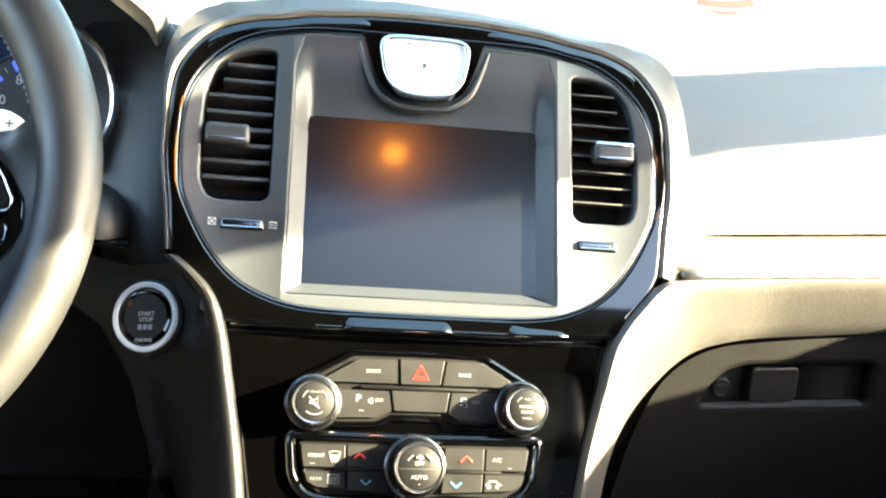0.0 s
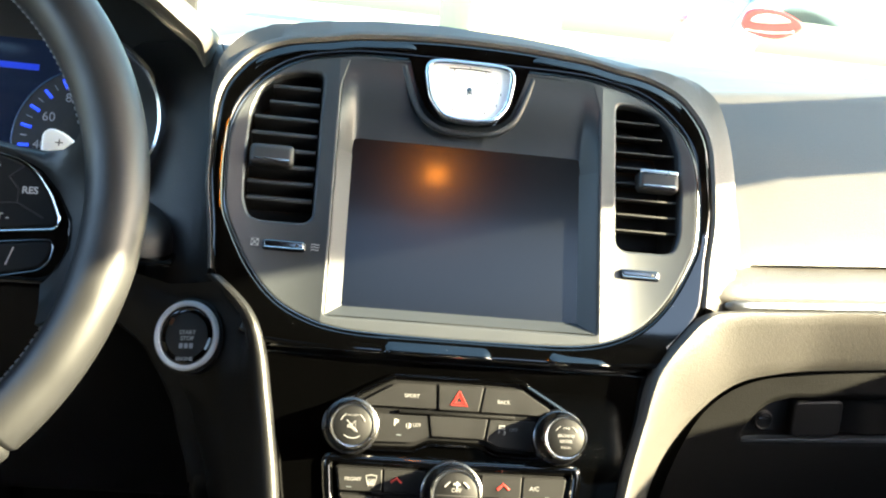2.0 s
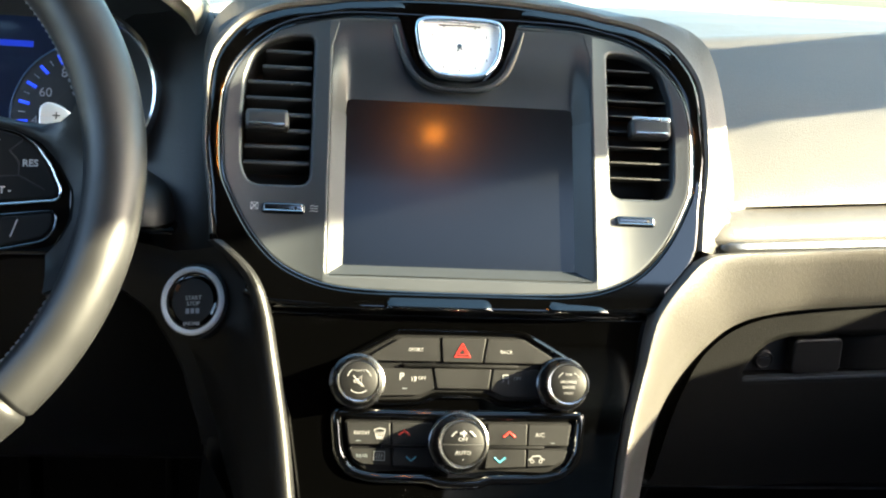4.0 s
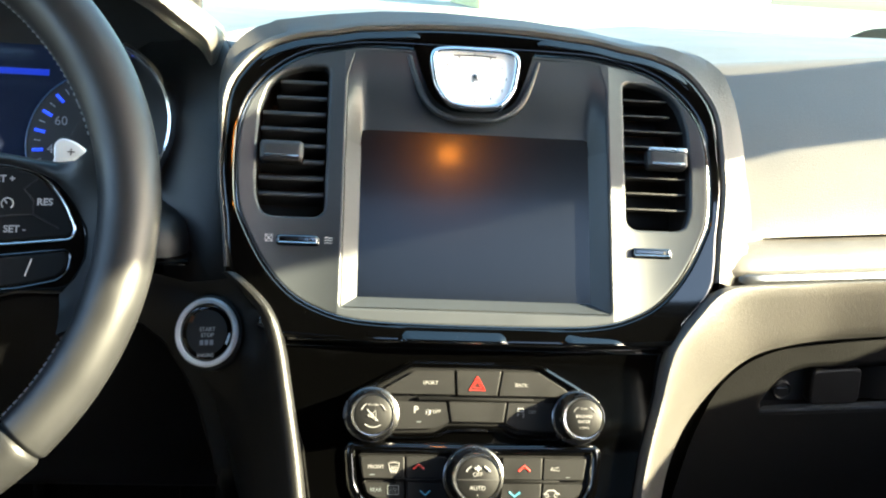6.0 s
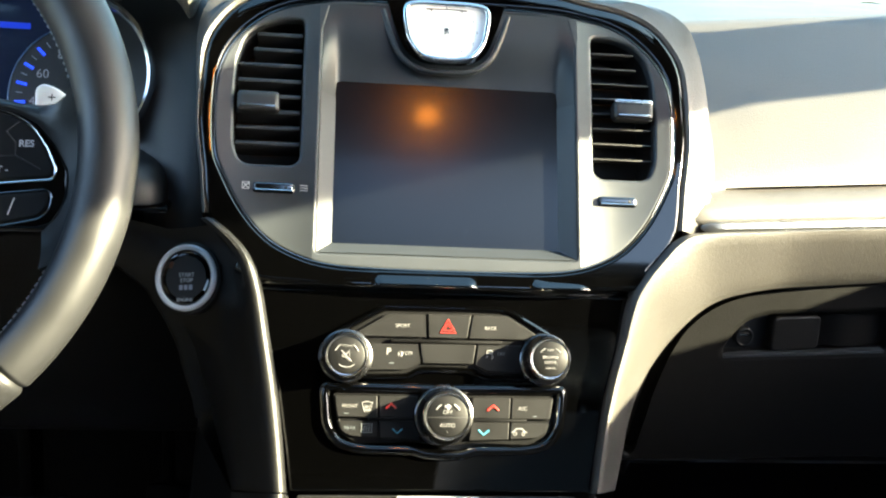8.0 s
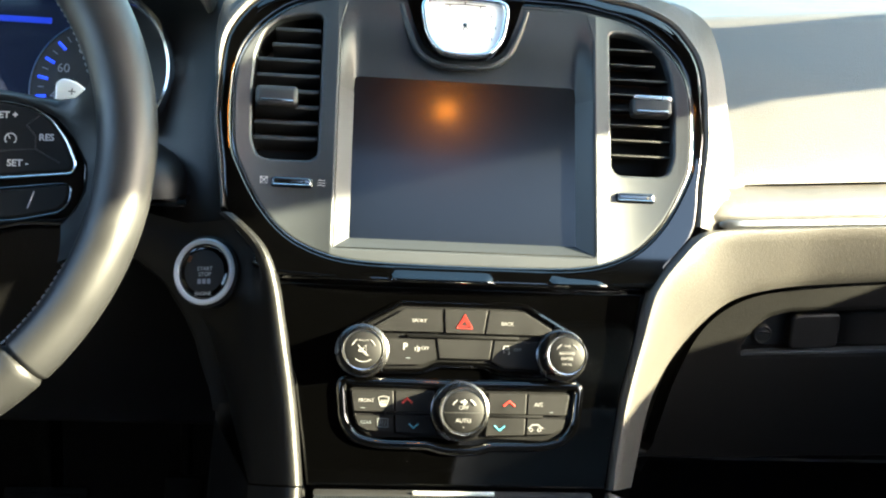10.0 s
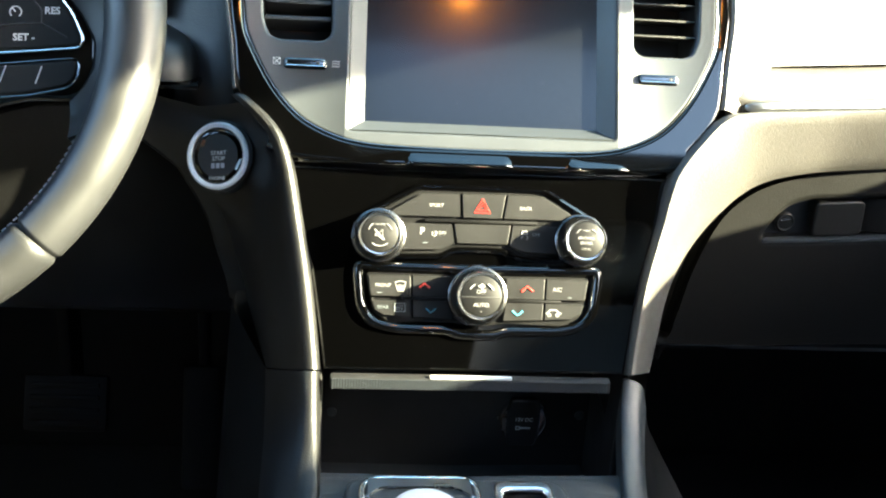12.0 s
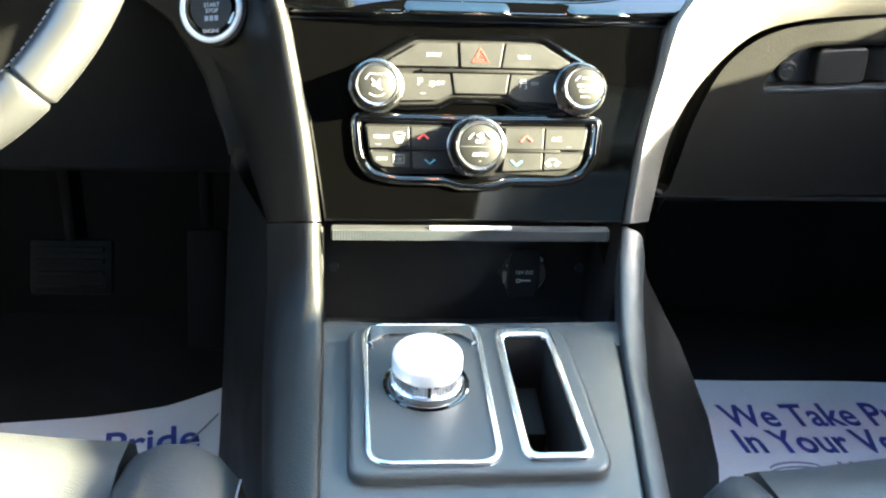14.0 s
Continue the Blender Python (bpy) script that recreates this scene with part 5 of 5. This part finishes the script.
def selector():
    t = thing("gear_selector", con(-0.045, -0.218), "rotary gear selector with a bright metal dial", "gear selector")
    plinth = rounded(cxy([(-0.0935, -0.132), (0.0605, -0.134), (0.0665, -0.282), (-0.0945, -0.284)]), 0.016, 6)
    slot_hole = offset(rounded(cxy([(0.0140, -0.1495), (0.0440, -0.1495), (0.0500, -0.2670), (0.0170, -0.2670)]), 0.006, 6), 0.0015)
    part("plinth", plate([plinth, slot_hole], -0.012, 0.0045, CM, 0.004, 4), CONSOLE, t)
    fr = rounded(cxy([(-0.0838, -0.1345), (-0.0015, -0.1345), (-0.0008, -0.2765), (-0.0838, -0.2765)]), 0.017, 8)
    part("chrome_edge", plate([offset(fr, 0.0006), offset(fr, -0.0040)], 0.003, 0.0075, CM, 0.0020, 3), FRAME, t, "bright chrome border")
    part("insert", plate([offset(fr, -0.0034)], 0.002, 0.0052, CM, 0.0006), CONSOLE, t)
    hood = rounded(cxy([(-0.079, -0.1375), (-0.0065, -0.1375), (-0.0060, -0.160), (-0.018, -0.149), (-0.069, -0.149), (-0.0795, -0.160)]), 0.004, 4)
    part("display_hood", plate([hood], 0.004, 0.0080, CM, 0.0012), STRIP, t)
    km = CM @ Matrix.Translation((-0.0428, 0.0660, 0.005)) @ Matrix.Diagonal((0.89, 0.89, 0.86, 1))
    part("dial_well", lathe([(0.0318, -0.001), (0.0318, 0.0010), (0.0305, 0.0016), (0.0292, 0.0010), (0.0284, 0.0002)], km, 48), GLOSS, t)
    k = part("dial", lathe([(0.0258, 0), (0.0258, 0.0070), (0.0252, 0.0076), (0.0252, 0.0168), (0.0256, 0.0174)], km, 72, 72, 0.0006, (2, 3)), ALU, t, "knurled bright metal dial")
    part("dial_collar", lathe([(0.0274, -0.0005), (0.0272, 0.0062), (0.0260, 0.0074)], km, 64), ALU, k)
    part("dial_top", lathe([(0.0257, 0.0172), (0.0258, 0.0262), (0.0254, 0.0280), (0.0244, 0.0292), (0.0225, 0.0298), (0.012, 0.0300)], km, 64), PADDLE, k, "bright satin metal top of the dial")
    part("pointer_mark", block(-0.0012, 0.0012, -0.0264, -0.0248, 0.008, 0.0168, 0.0003, km), RUBBER, k)
    # card slot with a chrome border
    s = thing("card_slot", con(0.032, -0.20), "narrow storage slot with a chrome border", "storage slot")
    so = rounded(cxy([(0.0080, -0.1400), (0.0485, -0.1400), (0.0555, -0.2730), (0.0115, -0.2730)]), 0.009, 6)
    si = rounded(cxy([(0.0140, -0.1495), (0.0440, -0.1495), (0.0500, -0.2670), (0.0170, -0.2670)]), 0.006, 6)
    part("chrome_edge", plate([offset(so, 0.0006), si], 0.002, 0.0078, CM, 0.0026, 3), FRAME, s, "bright chrome border")
    me = curve_mesh([offset(si, 0.0008)], True, False, 0.035, 0, 0, CM @ Matrix.Translation((0, 0, -0.031)))
    part("slot_wall", me, RUBBER, s)
    part("slot_floor", plate([offset(si, 0.0015)], -0.068, -0.064, CM, 0.0004), RUBBER, s)
    part("slot_step", block(0.019, 0.040, 0.055, 0.105, -0.066, -0.030, 0.003, CM), SOFT, s)


selector()


# ---------------------------------------------------------------- seats, floor, mats, pedals
def seat(side):
    s = -1 if side == "driver" else 1
    xc = -0.385 if s < 0 else 0.322
    slim = 1.0 if s < 0 else 0.62
    t = thing("front_seat", (xc, -0.5, 0.33), "black leather front seat with pale piping", "seat", "front seats")
    y0 = -0.172 if s < 0 else -0.212
    ZS = 0.650
    rows = []
    for y, lift in ((y0 + 0.004, -0.075), (y0, -0.045), (y0 - 0.008, -0.020), (y0 - 0.025, -0.004), (y0 - 0.06, 0.004), (y0 - 0.15, 0.0), (-0.45, -0.02), (-0.62, -0.04), (-0.80, -0.05)):
        row = []
        for k in range(21):
            f = -1 + 0.1 * k
            x = f * 0.151
            z = ZS + lift + 0.006 * math.cos(f * math.pi)
            yy = y - 0.009 - 0.003 * abs(f) ** 2
            row.append((xc + x, yy, z))
        rows.append(row)
    part("cushion", loft(rows), SEAT, t)
    for b in (-1, 1):
        rows = []
        for y, lift, wd in ((y0 - 0.018, -0.10, 0.6), (y0 - 0.022, -0.06, 0.8), (y0 - 0.032, -0.022, 0.93), (y0 - 0.052, 0.001, 1.0), (y0 - 0.09, 0.014, 1.0), (y0 - 0.16, 0.022, 1.0), (-0.45, 0.018, 1.0), (-0.62, 0.0, 1.0), (-0.82, -0.01, 1.0)):
            row = []
            for dx, dz in ((0.148, -0.035), (0.151, -0.004), (0.158, 0.004), (0.174, 0.012), (0.194, 0.013), (0.211, 0.006), (0.223, -0.010), (0.230, -0.036), (0.231, -0.08), (0.230, -0.13), (0.222, -0.20)):
                row.append((xc + b * (0.148 + (dx - 0.148) * wd * slim), y - 0.6 * max(0, dx - 0.19) * 0.5, ZS - 0.014 + lift + dz))
            rows.append(row)
        bolster = part("bolster", loft(rows), SEAT, t)
        pipe = [tuple(Vector(r[6]) + Vector((b * 0.0006, 0, 0.0004))) for r in rows[2:]]
        part("piping", wire(spline(pipe, 3, False), 0.0008), THREAD, bolster, "pale piping")
    part("base", block(xc - 0.20, xc + 0.20, -0.78, y0 - 0.06, 0.345, 0.56, 0.03), RUBBER, t)
    rows = []
    for z, y, wd in ((0.60, -0.80, 0.215), (0.70, -0.83, 0.235), (0.85, -0.87, 0.235), (1.0, -0.91, 0.225), (1.10, -0.94, 0.20), (1.16, -0.96, 0.15), (1.17, -1.0, 0.12), (1.10, -1.05, 0.19), (0.85, -1.02, 0.22), (0.60, -0.98, 0.22)):
        rows.append([(xc + wd * f, y + 0.05 * f ** 4 * (1 if y > -0.97 else 0), z) for f in (-1, -0.9, -0.7, -0.4, 0, 0.4, 0.7, 0.9, 1)])
    part("backrest", loft(rows), SEAT, t)
    part("headrest", block(xc - 0.13, xc + 0.13, -1.05, -0.95, 1.185, 1.33, 0.04, Matrix(), 4), SEAT, t)
    for d in (-0.06, 0.06):
        part("headrest_post", lathe([(0.006, 1.12), (0.006, 1.20)], Matrix.Translation((xc + d, -1.0, 0)), 12), CHROME, t)


seat("driver")
seat("passenger")


def paper_mat(side):
    s = -1 if side == "driver" else 1
    t = thing("paper_mat", (s * 0.42, 0.1, 0.335), "white paper floor mat printed with blue words", "floor mat", "paper floor mats")

    def height(x, y):
        z = 0.340 + 0.0018 * math.sin(9 * x + 7 * y) + 0.0012 * math.sin(17 * x - 5 * y) + 0.0008 * math.sin(31 * y + 11 * x)
        if s < 0:
            z += 0.03 * max(0, y - 0.17) * max(0, min(1, (x + 0.33) / 0.1))
        return z

    rows = []
    for i in range(31):
        row = []
        for j in range(25):
            f = j / 24
            g = i / 30
            if s > 0:
                far = 0.294 - 0.07 * 0.44 * f
                y = -0.30 + (far + 0.30) * g
                x = 0.262 + 0.44 * f
            else:
                x = -0.222 - 0.46 * f
                far = float(np.interp(x, (-0.70, -0.474, -0.38, -0.294, -0.24, -0.22), (0.19, 0.212, 0.225, 0.2436, 0.2706, 0.285)))
                y = -0.30 + (far + 0.30) * g
            row.append((x, y, height(x, y)))
        rows.append(row)
    part("sheet", loft(rows, False, 0.0008), PAPER, t)

    def printed(body, size, x, y, turn, squeeze=0.86, slant=0.0):
        me = letters(body, size, "LEFT", 0.0009)
        me.transform(Matrix.Translation((x, y, 0)) @ pose(0, 0, 0, 0, 0, turn) @ Matrix(((squeeze, slant, 0, 0), (0, 1, 0, 0), (0, 0, 1, 0), (0, 0, 0, 1))))
        for v in me.vertices:
            v.co.z = height(v.co.x, v.co.y) + (0.0019 if v.co.z > 0 else 0.0016)
        part("printed_line", me, INK, t, "blue printed lettering", 0)

    if s > 0:
        printed("We Take Pride", 0.060, 0.3550, 0.1930, -2.0, 0.70, -0.16)
        printed("In Your Vehicle!", 0.060, 0.3540, 0.1430, -2.0, 0.70, -0.16)
        for q in range(5):
            arc = [(0.4030 + (0.043 - 0.003 * q) * math.cos(radians(a)), 0.078 + 0.008 * q + 0.013 * math.sin(radians(a))) for a in range(8, 173, 12)]
            strip = loft([[(x, y + d, height(x, y) + 0.0018) for x, y in arc] for d in (-0.0016, 0.0016)])
            part("printed_mark", strip, INKGREY, t)
        for q in range(3):
            x = 0.455 + 0.014 * q
            part("printed_mark", loft([[(x + d, 0.122, height(x, 0.122) + 0.0018), (x + d + 0.008, 0.092, height(x, 0.09) + 0.0018)] for d in (-0.0024, 0.0024)]), INKGREY, t)
    else:
        printed("We Take Pride", 0.066, -0.5480, 0.1180, 8.0, 0.74)
        printed("In Your Vehicle!", 0.066, -0.5620, 0.0670, 8.0, 0.74)
        # grey line drawn for the shade along a fold in the paper
        part("crease_shade", wire([(-0.268, 0.160, 0.3445), (-0.250, 0.190, 0.3455), (-0.236, 0.215, 0.3470)], 0.0010), INKGREY, t)


paper_mat("driver")
paper_mat("passenger")


def pedals():
    b = thing("brake_pedal", (-0.37, 0.2, 0.54), "dark rubber brake pedal pad", "pedal", "pedals")
    # pads and arms all near black, for the shade of the footwell
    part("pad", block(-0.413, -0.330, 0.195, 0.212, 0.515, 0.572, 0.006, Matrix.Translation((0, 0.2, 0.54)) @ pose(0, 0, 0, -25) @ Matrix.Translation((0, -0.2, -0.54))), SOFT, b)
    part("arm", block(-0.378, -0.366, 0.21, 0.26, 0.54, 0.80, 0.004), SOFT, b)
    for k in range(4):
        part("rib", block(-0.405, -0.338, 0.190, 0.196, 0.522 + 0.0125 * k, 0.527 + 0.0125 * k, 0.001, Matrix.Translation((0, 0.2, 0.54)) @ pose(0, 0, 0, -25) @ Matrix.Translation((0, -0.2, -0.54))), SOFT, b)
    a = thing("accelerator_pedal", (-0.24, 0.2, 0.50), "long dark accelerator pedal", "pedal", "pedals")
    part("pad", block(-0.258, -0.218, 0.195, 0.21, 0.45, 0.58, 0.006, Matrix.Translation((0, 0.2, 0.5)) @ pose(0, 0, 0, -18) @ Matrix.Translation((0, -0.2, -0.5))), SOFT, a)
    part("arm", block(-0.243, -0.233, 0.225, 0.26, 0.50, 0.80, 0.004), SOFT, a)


pedals()


# ---------------------------------------------------------------- cabin shell
structure("floor", block(-0.78, 0.78, -2.4, 0.60, 0.30, 0.333, 0.004), CARPET, "dark carpeted cabin floor")
structure("wall_firewall", block(-0.80, 0.80, 0.46, 0.50, 0.30, 1.04, 0.004), CARPET, "dark bulkhead behind the pedals")
# unseen sunroof, placed off-centre so its reflections fall on screen and gloss ring
roof_hole = rounded([(-0.09, -0.70), (0.50, -0.70), (0.50, -0.44), (-0.09, -0.44)], 0.04)
structure("ceiling", plate([[(-0.60, -2.05), (0.60, -2.05), (0.60, -0.41), (-0.60, -0.41)], roof_hole], 1.40, 1.43, Matrix(), 0.006), HEADLINER, "black cloth headliner with an assumed sunroof, placed for its reflections")
structure("window_5", plate([offset(roof_hole, 0.003)], 1.417, 1.421, Matrix(), 0.0005), ROOFGLASS, "tinted glass of an assumed, unseen sunroof")


def overhead_console():
    t = thing("overhead_console", (0.0, -0.50, 1.39), "overhead console with a warm map lamp, under the roof", "overhead console")
    part("shell", block(-0.10, 0.10, -0.42, -0.30, 1.376, 1.397, 0.010), HEADLINER, t)
    part("lamp_lens", block(0.030, 0.054, -0.342, -0.318, 1.3705, 1.3775, 0.003), LAMP, t, "warm lit lamp lens")
    part("lamp_lens", block(-0.062, -0.026, -0.345, -0.312, 1.3705, 1.3775, 0.003), SATIN, t)


overhead_console()


def body_side(s):
    x0, x1 = sorted((s * 0.74, s * 0.80))
    t = thing("car_door", (s * 0.77, -0.4, 0.3), "car door with dark lining below its window", "door", "car doors")
    rows = []
    # unseen door top, its height set by the shadow edges wanted inside
    for y, z in ((0.66, 0.985), (0.30, 0.998), (0.0, 1.019), (-0.099, 1.034), (-0.134, 1.039), (-0.149, 1.0405), (-0.172, 1.048), (-0.285, 1.0685), (-0.42, 1.074), (-0.60, 1.100), (-1.0, 1.105), (-1.6, 1.12), (-2.4, 1.13)):
        rows.append([(x0, y, 0.32), (x0, y, z - 0.01), (x0 + 0.01, y, z), (x1 - 0.01, y, z), (x1, y, z - 0.01), (x1, y, 0.32)])
    part("lower_door", loft(rows, True), SOFT, t)
    part("arm_rest", block(*sorted((s * 0.66, s * 0.75)), -1.0, -0.25, 0.72, 0.78, 0.02), SEAT, t)
    # pillars and roof rail as one bent bar, shaped for its shadow on the dash
    def bar(pts):
        rows = []
        for p, q in pts:
            a, b = Vector(p), Vector(q)
            rows.append([a, lerp(a, b, 0.5) + Vector((-s * 0.012, 0, 0)), b, b + Vector((s * 0.05, 0, 0)), a + Vector((s * 0.05, 0, 0))])
        return loft(rows, True)
    rail = [((s * 0.735, 0.36, 0.985), (s * 0.735, 0.62, 0.985)), ((s * 0.72, 0.17, 1.086), (s * 0.715, 0.24, 1.134)), ((s * 0.70, -0.033, 1.192), (s * 0.70, 0.06, 1.229)), ((s * 0.70, -0.093, 1.226), (s * 0.69, 0.0, 1.262)), ((s * 0.70, -0.199, 1.263), (s * 0.685, -0.09, 1.350)), ((s * 0.70, -0.294, 1.300), (s * 0.685, -0.17, 1.413)), ((s * 0.70, -0.33, 1.311), (s * 0.685, -0.23, 1.409)), ((s * 0.695, -0.43, 1.350), (s * 0.685, -0.298, 1.406)), ((s * 0.692, -0.48, 1.372), (s * 0.66, -0.38, 1.415)), ((s * 0.69, -0.54, 1.394), (s * 0.60, -0.46, 1.42)), ((s * 0.685, -1.0, 1.392), (s * 0.59, -1.0, 1.43)), ((s * 0.685, -1.5, 1.365), (s * 0.59, -1.5, 1.42)), ((s * 0.70, -2.0, 1.22), (s * 0.62, -2.05, 1.36)), ((s * 0.73, -2.3, 1.06), (s * 0.66, -2.45, 1.10))]
    part("roof_rail", bar(rail), HEADLINER, t)
    part("middle_pillar", loft([[(s * 0.74, y0, 1.06), (s * 0.74, y1, 1.06), (s * 0.79, y1, 1.06), (s * 0.79, y0, 1.06)] if k == 0 else [(s * 0.67, y0, 1.37), (s * 0.67, y1, 1.37), (s * 0.72, y1, 1.37), (s * 0.72, y0, 1.37)] for k, y0, y1 in ((0, -1.15, -1.02), (1, -1.13, -1.05))], True), HEADLINER, t)


body_side(-1)
body_side(1)
# unseen header and corner pieces, cut to block or pass sun and sky
half_header = [(0.40, -0.155), (0.40, -0.285), (0.43, -0.308), (0.70, -0.312), (0.66, -0.425)]
header = half_header + [(-x, y) for x, y in reversed(half_header)]
structure("trim_header", plate([header], 1.398, 1.425, Matrix(), 0.006), HEADLINER, "unseen cloth-lined windscreen header rail, cut to shape the sun on the dash")
for s in (-1, 1):
    corner = [(s * x, y) for x, y in ((0.47, -0.150), (0.505, -0.164), (0.672, -0.262), (0.722, -0.287), (0.722, -0.15))]
    structure("trim_corner", plate([corner], 1.400, 1.410, Matrix(), 0.002), HEADLINER, "unseen cloth-lined corner piece, added to shape the sun on the dash")
structure("wall_rear", block(-0.80, 0.80, -2.50, -2.40, 0.30, 1.06, 0.02), SEAT, "dark wall behind the rear seat")
structure("trim_rear", block(-0.66, 0.66, -2.08, -2.0, 1.34, 1.425, 0.02), HEADLINER, "cloth-lined rear header rail")


def rear_bench():
    t = thing("rear_seat", (0, -1.8, 0.35), "black leather rear bench seat", "seat")
    part("cushion", block(-0.68, 0.68, -2.1, -1.55, 0.36, 0.62, 0.06, Matrix(), 4), SEAT, t)
    part("backrest", block(-0.68, 0.68, -2.38, -2.12, 0.5, 1.13, 0.06, Matrix(), 4), SEAT, t)


rear_bench()
glass = structure("window_1", loft([[(-0.70, 0.66, 1.05), (0.0, 0.74, 1.06), (0.70, 0.66, 1.05)], [(-0.68, 0.22, 1.245), (0.0, 0.29, 1.255), (0.68, 0.22, 1.245)], [(-0.65, -0.17, 1.4005), (0.0, -0.165, 1.408), (0.65, -0.17, 1.4005)], [(-0.62, -0.31, 1.428), (0.0, -0.31, 1.434), (0.62, -0.31, 1.428)]], False, 0.004), PANE, "clear laminated windscreen")
glass.visible_shadow = False
# unseen rear panes, their tint added to hold back light from behind
structure("window_2", loft([[(-0.66, -2.06, 1.36), (0.0, -2.06, 1.37), (0.66, -2.06, 1.36)], [(-0.70, -2.44, 1.05), (0.0, -2.46, 1.05), (0.70, -2.44, 1.05)]], False, 0.004), TINT, "dark tinted rear window")
for number, s in ((3, -1), (4, 1)):
    structure("window_%d" % number, loft([[(s * 0.705, y, 1.385) for y in (-1.10, -1.6, -2.1)], [(s * 0.765, y, 1.10) for y in (-1.06, -1.6, -2.4)]], False, 0.004), TINT, "dark tinted rear side window")

# ---------------------------------------------------------------- outside
structure("ground", loft([[(x, y, 0.0) for x in (-400, -20, 0, 20, 400)] for y in (-400, -20, 0, 20, 400)]), ASPHALT, "sunlit pale concrete car park")


def white_car():
    t = thing("parked_car", (2.55, 6.9, 0.0), "white parked car with red tail lamps", "car")
    # body seen from behind: tail at the left, flank running away to the right
    m = Matrix.Translation((2.55, 6.90, 0)) @ pose(0, 0, 0, 0, 0, -95)
    prof = [(0.05, 0.32), (0.0, 0.55), (0.02, 0.90), (0.10, 1.16), (0.22, 1.40), (0.60, 1.72), (1.3, 1.80), (2.4, 1.76), (3.05, 1.40), (3.9, 1.22), (4.55, 1.05), (4.65, 0.60), (4.55, 0.32)]
    rows = []
    for x, inset in ((-0.92, 0.12), (-0.90, 0.03), (-0.80, 0.0), (0.0, -0.02), (0.80, 0.0), (0.90, 0.03), (0.92, 0.12)):
        rows.append([m @ Vector((x * (1 - 0.10 * max(0, z - 1.15)), y + (inset if y < 1 else -inset if y > 4 else 0), z - inset * 0.3 * (1 if z > 1 else 0))) for y, z in prof])
    bm = loft(rows)
    part("body", bm, WHITECAR, t)
    for s in (-1, 1):
        lm = m @ Matrix.Translation((s * 0.885, 0.32, 1.27)) @ pose(0, 0, 0, 90, 0, s * 78)
        lens = spline([(-0.20, -0.02), (-0.17, 0.085), (0.0, 0.105), (0.14, 0.06), (0.18, 0.0), (0.05, -0.075), (-0.10, -0.07)], 4)
        part("tail_lamp", plate([lens], -0.12, 0.05, lm, 0.015, 3), TAIL, t, "red tail lamp")
        part("lamp_insert", plate([spline([(-0.17, -0.035), (0.0, -0.030), (0.12, -0.018), (0.10, -0.040), (0.0, -0.055), (-0.12, -0.052)], 4)], 0.04, 0.054, lm, 0.006), TAILWHITE, t)
        part("lamp_insert", plate([spline([(-0.15, 0.02), (-0.10, 0.065), (0.02, 0.070), (0.10, 0.038), (0.02, 0.020), (-0.08, 0.012)], 4)], 0.04, 0.055, lm, 0.006), TAILWHITE, t)
        for y in (1.80, 4.0):
            wm = m @ Matrix.Translation((s * 0.90, y, 0.42)) @ pose(0, 0, 0, 0, 90, 0)
            w = part("wheel", lathe([(0.36, -0.12), (0.405, -0.09), (0.41, 0.0), (0.405, 0.09), (0.36, 0.12), (0.27, 0.115)], wm, 40), TYRE, t)
            part("wheel_disc", lathe([(0.27, -0.10), (0.26, 0.10), (0.10, 0.118)], wm, 32), ALU, w)
            am = m @ Matrix.Translation((s * 0.905, y, 0.42)) @ pose(0, 0, 0, 90, 0, 90)
            part("wheel_arch", plate([[(0.56 * math.cos(radians(a)), 0.56 * math.sin(radians(a))) for a in range(-10, 191, 10)]], -0.03, 0.03, am, 0.01), TYRE, t)
    part("rear_window", loft([[m @ Vector((x, y - 0.012, z)) for x in (-0.62, 0, 0.62)] for y, z in ((0.14, 1.22), (0.24, 1.43), (0.56, 1.68))], False, 0.006), CARGLASS, t)
    for s in (-1, 1):
        part("side_window", loft([[m @ Vector((s * (0.90 - 0.10 * max(0, z - 1.15)), y, z)) for y, z in ((0.75, 1.36), (1.2, 1.37), (2.2, 1.35), (2.9, 1.30))], [m @ Vector((s * (0.885 - 0.10 * max(0, z - 1.15)), y, z)) for y, z in ((0.95, 1.60), (1.3, 1.66), (2.1, 1.64), (2.5, 1.45))]], False, 0.012), CARGLASS, t)

    return t


white_car()


def far_building():
    t = thing("far_building", (7, 48, 0), "low ochre commercial building across the lot", "building")
    part("wall", block(6.3, 10.4, 46, 58, 0, 4.2, 0.05), BUILDING, t)
    part("roof", block(6.1, 10.6, 45.7, 58.3, 4.2, 4.6, 0.05), HEADLINER, t)
    for k in range(2):
        part("window", block(6.9 + 1.8 * k, 7.9 + 1.8 * k, 45.93, 46.05, 2.3, 3.4, 0.02), CARGLASS, t)


far_building()
